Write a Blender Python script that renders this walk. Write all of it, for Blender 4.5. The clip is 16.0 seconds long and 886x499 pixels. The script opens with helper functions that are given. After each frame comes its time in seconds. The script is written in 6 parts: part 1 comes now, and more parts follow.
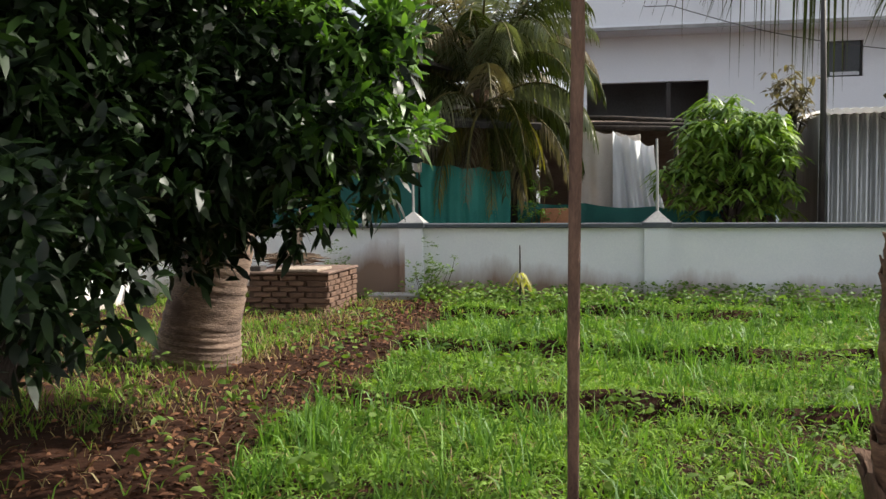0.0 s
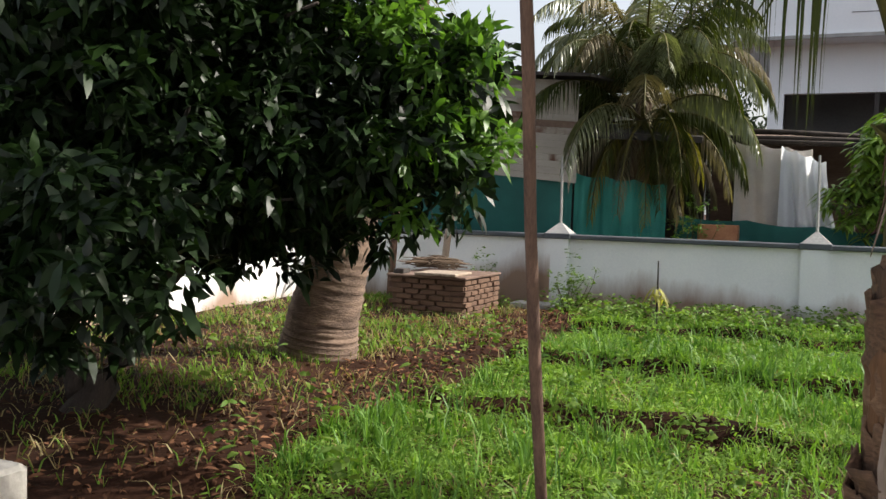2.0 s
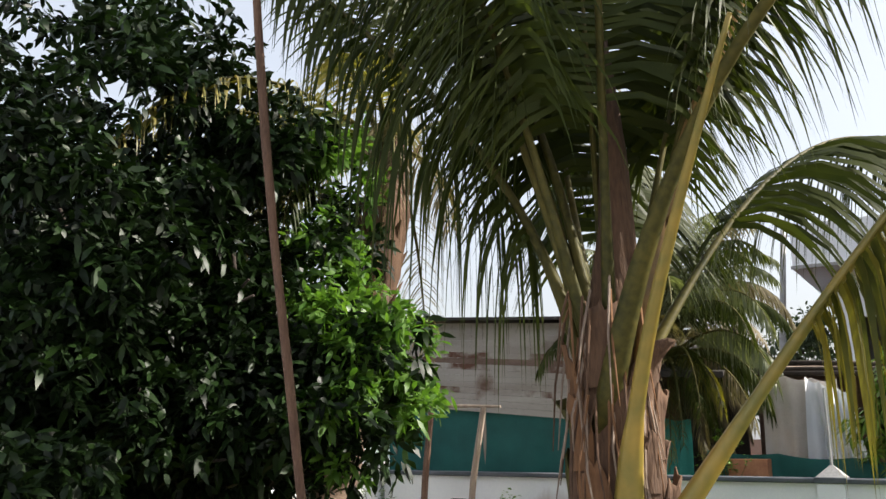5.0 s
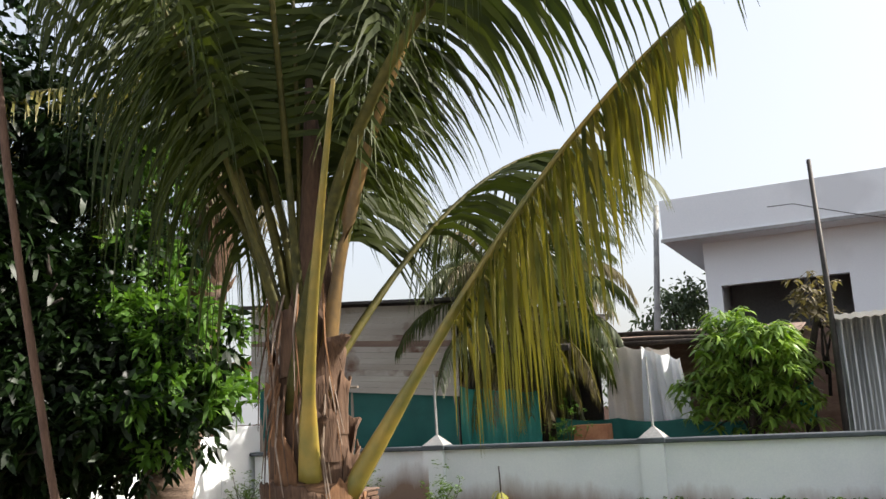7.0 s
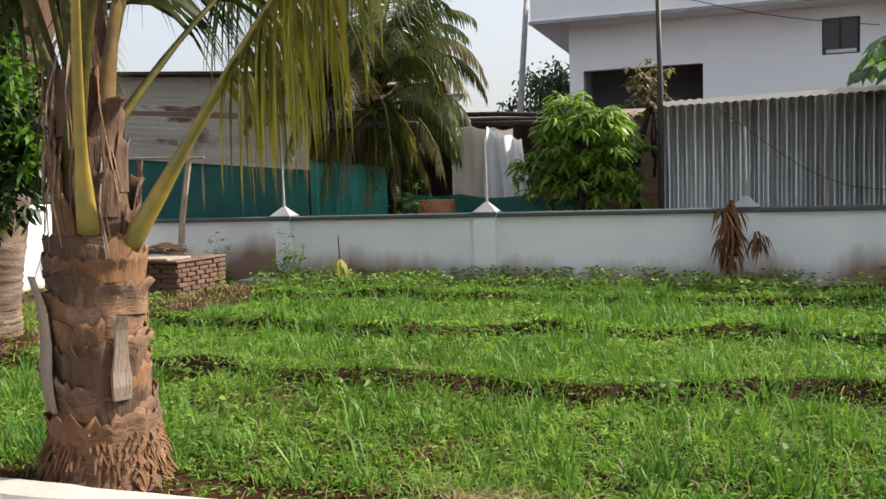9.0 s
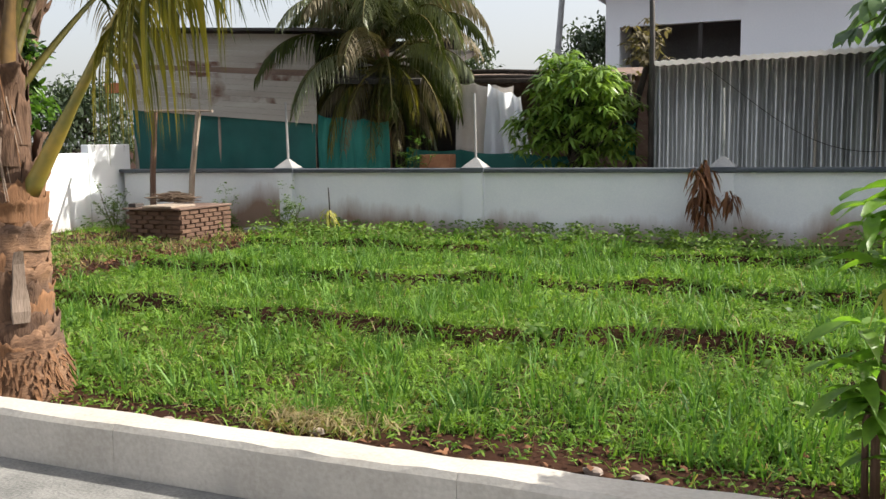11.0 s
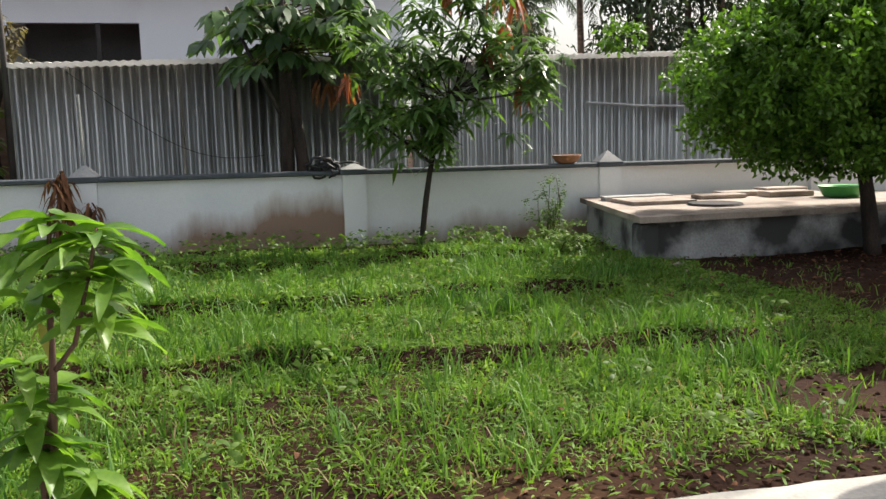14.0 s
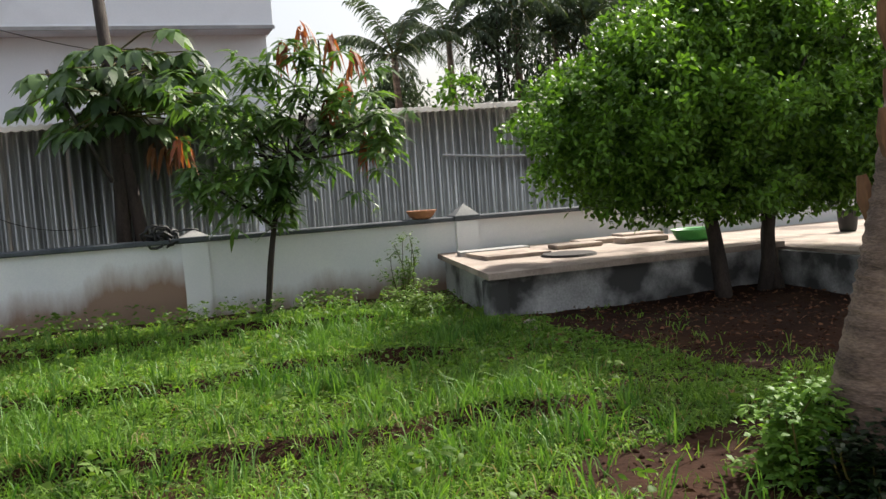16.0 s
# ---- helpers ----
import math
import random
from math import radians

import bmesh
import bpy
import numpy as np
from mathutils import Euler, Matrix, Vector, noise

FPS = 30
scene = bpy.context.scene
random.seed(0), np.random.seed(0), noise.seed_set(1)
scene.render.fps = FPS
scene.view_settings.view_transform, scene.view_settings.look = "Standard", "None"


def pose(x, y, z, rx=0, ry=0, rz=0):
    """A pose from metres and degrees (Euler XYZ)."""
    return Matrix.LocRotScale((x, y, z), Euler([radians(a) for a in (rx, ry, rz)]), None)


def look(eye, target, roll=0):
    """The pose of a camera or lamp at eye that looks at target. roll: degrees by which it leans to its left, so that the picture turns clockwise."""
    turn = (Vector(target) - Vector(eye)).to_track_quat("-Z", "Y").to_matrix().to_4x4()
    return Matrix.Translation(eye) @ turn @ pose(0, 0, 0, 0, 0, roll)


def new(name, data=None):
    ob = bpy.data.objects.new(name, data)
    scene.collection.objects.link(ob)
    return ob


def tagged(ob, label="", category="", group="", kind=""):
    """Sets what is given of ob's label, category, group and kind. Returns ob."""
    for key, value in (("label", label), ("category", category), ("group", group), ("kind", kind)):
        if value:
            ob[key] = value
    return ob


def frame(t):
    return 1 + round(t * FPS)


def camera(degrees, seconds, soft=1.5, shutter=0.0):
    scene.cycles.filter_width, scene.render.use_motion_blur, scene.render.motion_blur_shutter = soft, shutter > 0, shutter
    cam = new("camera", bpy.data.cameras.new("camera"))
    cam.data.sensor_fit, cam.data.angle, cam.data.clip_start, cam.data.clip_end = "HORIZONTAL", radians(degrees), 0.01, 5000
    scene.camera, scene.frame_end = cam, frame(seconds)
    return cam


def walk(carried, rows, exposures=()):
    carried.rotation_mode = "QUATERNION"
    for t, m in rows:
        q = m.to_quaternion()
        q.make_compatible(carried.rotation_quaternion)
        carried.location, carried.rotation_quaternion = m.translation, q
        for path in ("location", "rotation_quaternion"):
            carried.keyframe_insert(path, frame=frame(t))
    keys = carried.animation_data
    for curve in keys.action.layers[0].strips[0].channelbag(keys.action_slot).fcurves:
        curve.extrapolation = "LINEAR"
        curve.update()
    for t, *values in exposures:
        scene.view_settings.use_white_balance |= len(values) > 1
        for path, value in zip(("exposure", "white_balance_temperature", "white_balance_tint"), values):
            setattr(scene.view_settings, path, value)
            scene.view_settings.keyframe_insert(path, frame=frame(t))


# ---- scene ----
cam = camera(53.3, 16.0)
PATH = [
    (0, (2.765, 0.784, 1.393), (2.399, 2.748, 1.286), -0.4),
    (0.5, (2.866, 0.783, 1.408), (2.293, 2.696, 1.296), -0.1),
    (1, (3.111, 0.806, 1.44), (2.388, 2.668, 1.339), 0.9),
    (1.5, (3.338, 0.825, 1.445), (2.571, 2.669, 1.355), 1.8),
    (2, (3.596, 0.827, 1.443), (2.796, 2.658, 1.345), 1.7),
    (2.5, (3.913, 0.828, 1.476), (3.062, 2.635, 1.376), 1.1),
    (3, (4.179, 0.826, 1.504), (3.286, 2.615, 1.45), 0.6),
    (3.5, (4.464, 0.793, 1.523), (3.522, 2.556, 1.573), 0.2),
    (4, (4.639, 0.899, 1.552), (3.649, 2.627, 1.732), -0.1),
    (4.2, (4.731, 0.815, 1.564), (3.724, 2.525, 1.811), 0.1),
    (6.5, (6.307, 0.53, 1.605), (5.372, 2.224, 2.113), -2.8),
    (7, (6.467, 0.481, 1.582), (5.615, 2.254, 1.948), -3.0),
    (7.5, (6.51, 0.433, 1.583), (5.758, 2.273, 1.809), -3.1),
    (8, (6.809, 0.318, 1.569), (6.126, 2.196, 1.64), -2.6),
    (8.5, (6.941, 0.39, 1.497), (6.293, 2.282, 1.449), -2.3),
    (9, (7.083, 0.401, 1.486), (6.448, 2.293, 1.346), -1.7),
    (9.2, (7.132, 0.41, 1.479), (6.494, 2.298, 1.314), -1.6),
    (11.3, (8.466, 0.284, 1.492), (7.687, 2.108, 1.235), -0.9),
    (11.5, (8.452, 0.347, 1.562), (7.71, 2.184, 1.288), -0.9),
    (12, (8.676, 0.628, 1.53), (8.091, 2.519, 1.244), -1.2),
    (12.5, (8.879, 0.447, 1.541), (8.588, 2.404, 1.247), -1.0),
    (13, (9.103, 0.337, 1.559), (9.073, 2.314, 1.259), -1.3),
    (13.5, (9.335, 0.517, 1.546), (9.544, 2.485, 1.258), -1.3),
    (14, (9.469, 0.672, 1.557), (9.873, 2.614, 1.299), -1.3),
    (14.5, (9.651, 0.863, 1.633), (10.136, 2.789, 1.392), -1.8),
    (15, (9.876, 0.942, 1.656), (10.397, 2.862, 1.445), -2.4),
    (15.5, (10.154, 0.998, 1.659), (10.708, 2.911, 1.472), -3.2),
    (16, (10.219, 1.062, 1.622), (10.852, 2.953, 1.467), -3.8),
]
walk(cam, [(t, look(eye, target, roll)) for t, eye, target, roll in PATH],
     [(0.0, 0.78), (3.2, 0.82), (4.2, 0.96), (6.5, 0.96), (8.0, 0.88), (9.2, 0.82), (11.5, 0.84), (13.0, 0.78), (16.0, 0.72)])

# ---- sky, sun ----
SUN = Vector((0.84, 0.42, 0.82)).normalized()
world = bpy.data.worlds.new("sky")
scene.world = world
world.use_nodes = True
wn = world.node_tree.nodes
sky = wn.new("ShaderNodeTexSky")
sky.sky_type = 'NISHITA'
sky.sun_disc = False
sky.sun_elevation = math.asin(SUN.z)
sky.sun_rotation = math.atan2(SUN.x, SUN.y)
sky.dust_density = 6.0
world.node_tree.links.new(sky.outputs[0], wn["Background"].inputs[0])
haze = wn.new("ShaderNodeBackground")
haze.inputs[0].default_value, haze.inputs[1].default_value = (0.97, 0.98, 1.0, 1), 0.30
veil = wn.new("ShaderNodeAddShader")
world.node_tree.links.new(wn["Background"].outputs[0], veil.inputs[0])
world.node_tree.links.new(haze.outputs[0], veil.inputs[1])
world.node_tree.links.new(veil.outputs[0], wn["World Output"].inputs[0])
wn["Background"].inputs[1].default_value = 0.07
sun_data = bpy.data.lights.new("sun", 'SUN')
sun_data.energy, sun_data.angle, sun_data.color = 5.0, radians(0.6), (1.0, 0.95, 0.86)
sun = new("sun", sun_data)
sun.matrix_world = look(SUN * 50, (0, 0, 0))

# ---- materials ----


def material(name, a, b, rough=0.8, scale=3.0, fine=40.0, bump=0.3, metal=0.0, island=0.0, translucent=0.0, spec=0.5,
             stretch=(1, 1, 1), piece=0.0, tint=(1.5, 1.6, 0.7), dirt=None, dirt_scale=1.2, dirt_at=0.55):
    """Two colours mixed by noise at two scales, with relief; island, piece: variation from piece to piece."""
    m = bpy.data.materials.new(name)
    m.use_nodes = True
    nt = m.node_tree
    nodes, link = nt.nodes, nt.links.new
    bsdf = nodes["Principled BSDF"]
    bsdf.inputs["Roughness"].default_value = rough
    bsdf.inputs["Metallic"].default_value = metal
    bsdf.inputs["Specular IOR Level"].default_value = spec
    coord = nodes.new("ShaderNodeTexCoord")
    mapping = nodes.new("ShaderNodeMapping")
    mapping.inputs["Scale"].default_value = stretch
    link(coord.outputs["Object"], mapping.inputs[0])
    big, small = nodes.new("ShaderNodeTexNoise"), nodes.new("ShaderNodeTexNoise")
    for n, sc, de in ((big, scale, 4), (small, fine, 3)):
        n.inputs["Scale"].default_value = sc
        n.inputs["Detail"].default_value = de
        link(mapping.outputs[0], n.inputs["Vector"])
    add = nodes.new("ShaderNodeMath")
    add.operation = 'MULTIPLY_ADD'
    add.inputs[1].default_value = 0.4
    link(small.outputs[0], add.inputs[0])
    scaled = nodes.new("ShaderNodeMath")
    scaled.operation = 'MULTIPLY'
    scaled.inputs[1].default_value = 0.6
    link(big.outputs[0], scaled.inputs[0])
    link(scaled.outputs[0], add.inputs[2])
    value = add.outputs[0]
    spread = nodes.new("ShaderNodeMapRange")
    spread.inputs[1].default_value, spread.inputs[2].default_value = 0.35, 0.65
    link(value, spread.inputs[0])
    value = spread.outputs[0]
    if island or piece:
        rnd = nodes.new("ShaderNodeNewGeometry").outputs["Random Per Island"] if island else nodes.new("ShaderNodeObjectInfo").outputs["Random"]
        mixv = nodes.new("ShaderNodeMix")
        mixv.inputs[0].default_value = island or piece
        link(value, mixv.inputs[2])
        link(rnd, mixv.inputs[3])
        value = mixv.outputs[0]
    mix = nodes.new("ShaderNodeMix")
    mix.data_type = 'RGBA'
    mix.inputs[6].default_value, mix.inputs[7].default_value = (*a, 1), (*b, 1)
    link(value, mix.inputs[0])
    colour = mix.outputs[2]
    if dirt:
        patch = nodes.new("ShaderNodeTexNoise")
        patch.inputs["Scale"].default_value = dirt_scale
        patch.inputs["Detail"].default_value = 6
        link(coord.outputs["Object"], patch.inputs["Vector"])
        edge = nodes.new("ShaderNodeMapRange")
        edge.inputs[1].default_value, edge.inputs[2].default_value = dirt_at, dirt_at + 0.12
        link(patch.outputs[0], edge.inputs[0])
        over = nodes.new("ShaderNodeMix")
        over.data_type = 'RGBA'
        link(edge.outputs[0], over.inputs[0])
        link(colour, over.inputs[6])
        over.inputs[7].default_value = (*dirt, 1)
        colour = over.outputs[2]
    link(colour, bsdf.inputs["Base Color"])
    if bump:
        relief = nodes.new("ShaderNodeBump")
        relief.inputs["Strength"].default_value = bump
        relief.inputs["Distance"].default_value = 0.02
        link(add.outputs[0], relief.inputs["Height"])
        link(relief.outputs[0], bsdf.inputs["Normal"])
    if translucent:
        thin = nodes.new("ShaderNodeBsdfTranslucent")
        bright = nodes.new("ShaderNodeMix")
        bright.data_type = 'RGBA'
        bright.blend_type = 'MULTIPLY'
        bright.inputs[0].default_value = 1
        bright.inputs[7].default_value = (*tint, 1)
        link(colour, bright.inputs[6])
        link(bright.outputs[2], thin.inputs[0])
        both = nodes.new("ShaderNodeMixShader")
        both.inputs[0].default_value = translucent
        link(bsdf.outputs[0], both.inputs[1])
        link(thin.outputs[0], both.inputs[2])
        link(both.outputs[0], nodes["Material Output"].inputs[0])
    return m


M = {
    "soil": material("soil", (0.015, 0.006, 0.0035), (0.043, 0.019, 0.0105), 0.95, 1.3, 25, 0.9, dirt=(0.052, 0.027, 0.013), dirt_scale=0.8, dirt_at=0.60, spec=0.1),
    "clod": material("clod", (0.014, 0.006, 0.0035), (0.058, 0.027, 0.0145), 0.95, 6, 40, 0.8, island=0.5, spec=0.1),
    "litter": material("litter", (0.04, 0.016, 0.009), (0.20, 0.10, 0.055), 0.9, 6, 40, 0.3, island=0.8, spec=0.1),
    "grass": material("grass", (0.025, 0.080, 0.011), (0.235, 0.375, 0.062), 0.6, 0.55, 6, 0, island=0.55, translucent=0.35, spec=0.15),
    "tall_grass": material("tall_grass", (0.024, 0.085, 0.016), (0.165, 0.295, 0.055), 0.5, 0.8, 6, 0, island=0.6, translucent=0.3, spec=0.2),
    "dry_grass": material("dry_grass", (0.16, 0.13, 0.055), (0.36, 0.29, 0.15), 0.8, 0.8, 6, 0, island=0.6, translucent=0.3),
    "weed": material("weed", (0.03, 0.08, 0.012), (0.17, 0.25, 0.05), 0.5, 1, 9, 0, island=0.6, translucent=0.3, spec=0.15),
    # near black: the shade within the crown is put into the leaf colour
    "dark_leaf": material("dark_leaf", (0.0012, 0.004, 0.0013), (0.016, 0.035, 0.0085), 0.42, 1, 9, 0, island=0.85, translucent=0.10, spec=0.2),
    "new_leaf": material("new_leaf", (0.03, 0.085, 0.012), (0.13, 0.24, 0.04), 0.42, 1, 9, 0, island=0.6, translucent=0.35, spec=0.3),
    "mango_leaf": material("mango_leaf", (0.02, 0.06, 0.014), (0.15, 0.25, 0.06), 0.33, 1, 9, 0, island=0.6, translucent=0.35, spec=0.6),
    "lemon_leaf": material("lemon_leaf", (0.008, 0.028, 0.005), (0.19, 0.36, 0.045), 0.42, 1, 9, 0, island=0.6, translucent=0.32, spec=0.3),
    "sapling_leaf": material("sapling_leaf", (0.045, 0.125, 0.016), (0.20, 0.33, 0.045), 0.42, 3, 30, 0.15, piece=0.45, translucent=0.45),
    "bush_leaf": material("bush_leaf", (0.035, 0.10, 0.014), (0.25, 0.36, 0.06), 0.42, 1, 9, 0, island=0.6, translucent=0.3, spec=0.35),
    "red_leaf": material("red_leaf", (0.16, 0.035, 0.02), (0.33, 0.10, 0.045), 0.5, 3, 20, 0, island=0.6, translucent=0.35),
    "dead_leaf": material("dead_leaf", (0.08, 0.028, 0.012), (0.26, 0.11, 0.042), 0.8, 3, 20, 0.2, island=0.6, translucent=0.2),
    "yellow_leaf": material("yellow_leaf", (0.24, 0.23, 0.04), (0.40, 0.37, 0.09), 0.6, 3, 20, 0, island=0.6, translucent=0.35),
    "palm_leaf": material("palm_leaf", (0.014, 0.024, 0.005), (0.058, 0.07, 0.014), 0.5, 0.9, 7, 0, island=0.5, translucent=0.25, spec=0.15),
    "palm_yellow": material("palm_yellow", (0.05, 0.07, 0.015), (0.28, 0.22, 0.04), 0.45, 1.2, 7, 0, island=0.6, translucent=0.32),
    "palm_dry": material("palm_dry", (0.075, 0.06, 0.035), (0.22, 0.18, 0.10), 0.7, 1.2, 7, 0, island=0.6, translucent=0.25),
    "palm_mixed": material("palm_mixed", (0.02, 0.034, 0.007), (0.22, 0.18, 0.028), 0.5, 0.9, 7, 0, island=0.65, translucent=0.3, spec=0.2),
    "palm_grey": material("palm_grey", (0.055, 0.07, 0.032), (0.19, 0.205, 0.11), 0.36, 0.9, 7, 0, island=0.6, translucent=0.2, spec=0.6),
    "rachis": material("rachis", (0.10, 0.11, 0.025), (0.32, 0.215, 0.04), 0.45, 1.6, 12, 0.15),
    "rachis_brown": material("rachis_brown", (0.09, 0.055, 0.02), (0.26, 0.15, 0.045), 0.5, 1.6, 14, 0.2),
    "shrub_leaf": material("shrub_leaf", (0.05, 0.13, 0.02), (0.19, 0.32, 0.05), 0.5, 1, 9, 0, island=0.6, translucent=0.35, spec=0.15),
    "rachis_green": material("rachis_green", (0.028, 0.03, 0.008), (0.105, 0.088, 0.02), 0.6, 2.5, 30, 0.25, spec=0.2),
    "palm_bark": material("palm_bark", (0.06, 0.029, 0.016), (0.24, 0.135, 0.075), 0.9, 2.2, 30, 0.9, stretch=(1, 1, 3), dirt=(0.085, 0.05, 0.033), dirt_scale=2.5, dirt_at=0.52),
    "old_bark": material("old_bark", (0.035, 0.018, 0.011), (0.135, 0.075, 0.043), 0.95, 4, 60, 0.9, stretch=(1.5, 1.5, 0.3), island=0.2),
    "ring_bark": material("ring_bark", (0.055, 0.034, 0.025), (0.24, 0.165, 0.12), 0.9, 2.5, 30, 1.0, stretch=(1, 1, 3.5), dirt=(0.09, 0.058, 0.044), dirt_scale=3.0, dirt_at=0.55),
    "fibre": material("fibre", (0.065, 0.03, 0.014), (0.24, 0.12, 0.055), 0.95, 5, 60, 0.8, stretch=(1, 1, 0.25), island=0.4),
    "sheath": material("sheath", (0.11, 0.075, 0.055), (0.33, 0.255, 0.20), 0.85, 5, 60, 0.5, stretch=(2, 2, 0.3), island=0.3),
    "bark": material("bark", (0.012, 0.008, 0.0065), (0.048, 0.034, 0.026), 0.9, 5, 40, 0.8, stretch=(2, 2, 0.5)),
    "pole": material("pole", (0.06, 0.03, 0.02), (0.15, 0.085, 0.055), 0.85, 6, 50, 0.5, stretch=(3, 3, 0.35)),
    "grey_wood": material("grey_wood", (0.20, 0.15, 0.11), (0.36, 0.29, 0.23), 0.85, 6, 50, 0.5, stretch=(3, 3, 0.35)),
    "white_wall": material("white_wall", (0.70, 0.72, 0.74), (0.80, 0.81, 0.81), 0.85, 1.1, 50, 0.12),
    "cap": material("cap", (0.045, 0.055, 0.065), (0.085, 0.095, 0.11), 0.7, 3, 40, 0.25),
    "cement": material("cement", (0.24, 0.24, 0.235), (0.40, 0.39, 0.375), 0.9, 3, 40, 0.3),
    "kerb_top": material("kerb_top", (0.34, 0.315, 0.275), (0.48, 0.45, 0.40), 0.9, 2.5, 45, 0.35, dirt=(0.34, 0.32, 0.285), dirt_scale=2.2, dirt_at=0.58),
    "tank": material("tank", (0.25, 0.25, 0.245), (0.48, 0.48, 0.47), 0.9, 1.2, 40, 0.35, dirt=(0.05, 0.05, 0.048), dirt_scale=1.1, dirt_at=0.47),
    # darker patches: weathering and dappled tree shade, both put into the colour
    "slab": material("slab", (0.27, 0.215, 0.18), (0.44, 0.36, 0.30), 0.9, 2.0, 40, 0.4, dirt=(0.17, 0.13, 0.105), dirt_scale=1.3, dirt_at=0.52),
    "drive": material("drive", (0.10, 0.10, 0.095), (0.24, 0.235, 0.22), 0.95, 4, 60, 0.6),
    "brick": material("brick", (0.075, 0.041, 0.027), (0.17, 0.098, 0.062), 0.95, 5, 45, 0.7, piece=0.5),
    "mortar": material("mortar", (0.075, 0.045, 0.03), (0.13, 0.08, 0.055), 0.95, 5, 45, 0.5),
    "twig": material("twig", (0.07, 0.045, 0.03), (0.20, 0.14, 0.09), 0.9, 6, 40, 0.2, island=0.7),
    "board": material("board", (0.27, 0.235, 0.20), (0.42, 0.385, 0.34), 0.9, 1.3, 30, 0.35, stretch=(0.35, 1, 3), piece=0.3, dirt=(0.13, 0.075, 0.05), dirt_scale=1.1, dirt_at=0.60),
    "board_rust": material("board_rust", (0.27, 0.235, 0.20), (0.42, 0.385, 0.34), 0.9, 1.3, 30, 0.35, stretch=(0.35, 1, 3), dirt=(0.11, 0.05, 0.03), dirt_scale=2.2, dirt_at=0.50),
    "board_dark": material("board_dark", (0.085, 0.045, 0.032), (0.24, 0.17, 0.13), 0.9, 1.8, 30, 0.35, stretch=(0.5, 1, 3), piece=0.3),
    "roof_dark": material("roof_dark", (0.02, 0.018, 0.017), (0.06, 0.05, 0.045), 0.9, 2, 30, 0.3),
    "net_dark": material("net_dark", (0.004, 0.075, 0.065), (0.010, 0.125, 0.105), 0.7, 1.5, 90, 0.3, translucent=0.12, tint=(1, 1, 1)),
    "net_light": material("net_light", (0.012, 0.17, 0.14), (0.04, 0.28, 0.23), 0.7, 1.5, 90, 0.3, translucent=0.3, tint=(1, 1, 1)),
    "cloth": material("cloth", (0.50, 0.45, 0.40), (0.64, 0.60, 0.55), 0.9, 1.6, 60, 0.3, translucent=0.25, tint=(1, 1, 1)),
    "white_cloth": material("white_cloth", (0.68, 0.69, 0.71), (0.80, 0.81, 0.83), 0.8, 1.6, 60, 0.2, translucent=0.25, tint=(1, 1, 1)),
    # upright colour streaks stand in for shade and reflection between the ribs
    "tin": material("tin", (0.205, 0.205, 0.195), (0.56, 0.56, 0.53), 0.36, 1.3, 9, 0.03, metal=0.85, stretch=(6, 1, 0.12), piece=0.25, dirt=(0.24, 0.23, 0.21), dirt_scale=0.8, dirt_at=0.60),
    "tin_roof": material("tin_roof", (0.70, 0.67, 0.64), (0.82, 0.80, 0.77), 0.55, 2, 30, 0.06, piece=0.3, translucent=0.45, tint=(1, 1, 1)),
    "house": material("house", (0.80, 0.82, 0.85), (0.87, 0.88, 0.90), 0.9, 0.35, 20, 0.08, dirt=(0.74, 0.75, 0.77), dirt_scale=0.35, dirt_at=0.55),
    # darkened copy of the house paint: indoor shade put into the colour
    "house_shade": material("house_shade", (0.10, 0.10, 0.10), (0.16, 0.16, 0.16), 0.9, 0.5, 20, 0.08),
    "window_dark": material("window_dark", (0.02, 0.022, 0.025), (0.04, 0.042, 0.045), 0.25, 1, 20, 0),
    "iron": material("iron", (0.025, 0.022, 0.02), (0.06, 0.05, 0.045), 0.6, 4, 40, 0.1, metal=0.3),
    "steel": material("steel", (0.35, 0.36, 0.37), (0.5, 0.5, 0.51), 0.5, 4, 40, 0.1, metal=0.5),
    "rubber": material("rubber", (0.015, 0.015, 0.017), (0.03, 0.03, 0.032), 0.6, 4, 40, 0.1),
    "green_plastic": material("green_plastic", (0.05, 0.28, 0.06), (0.09, 0.36, 0.09), 0.4, 2, 20, 0),
    "teal_plastic": material("teal_plastic", (0.03, 0.42, 0.38), (0.08, 0.52, 0.48), 0.4, 2, 20, 0),
    "orange": material("orange", (0.45, 0.13, 0.05), (0.6, 0.22, 0.09), 0.7, 2, 20, 0.1),
    "clay": material("clay", (0.28, 0.12, 0.06), (0.42, 0.20, 0.10), 0.85, 4, 30, 0.3),
    "beige_wall": material("beige_wall", (0.62, 0.54, 0.46), (0.72, 0.65, 0.56), 0.9, 1.0, 40, 0.15),
    "papaya_leaf": material("papaya_leaf", (0.022, 0.052, 0.02), (0.125, 0.215, 0.06), 0.45, 2, 12, 0.1, piece=0.65, translucent=0.35, spec=0.5),
    "far_leaf": material("far_leaf", (0.02, 0.036, 0.018), (0.075, 0.105, 0.05), 0.7, 1, 9, 0, island=0.6, translucent=0.2),
    "red_paint": material("red_paint", (0.16, 0.02, 0.02), (0.24, 0.03, 0.03), 0.3, 3, 20, 0),
}

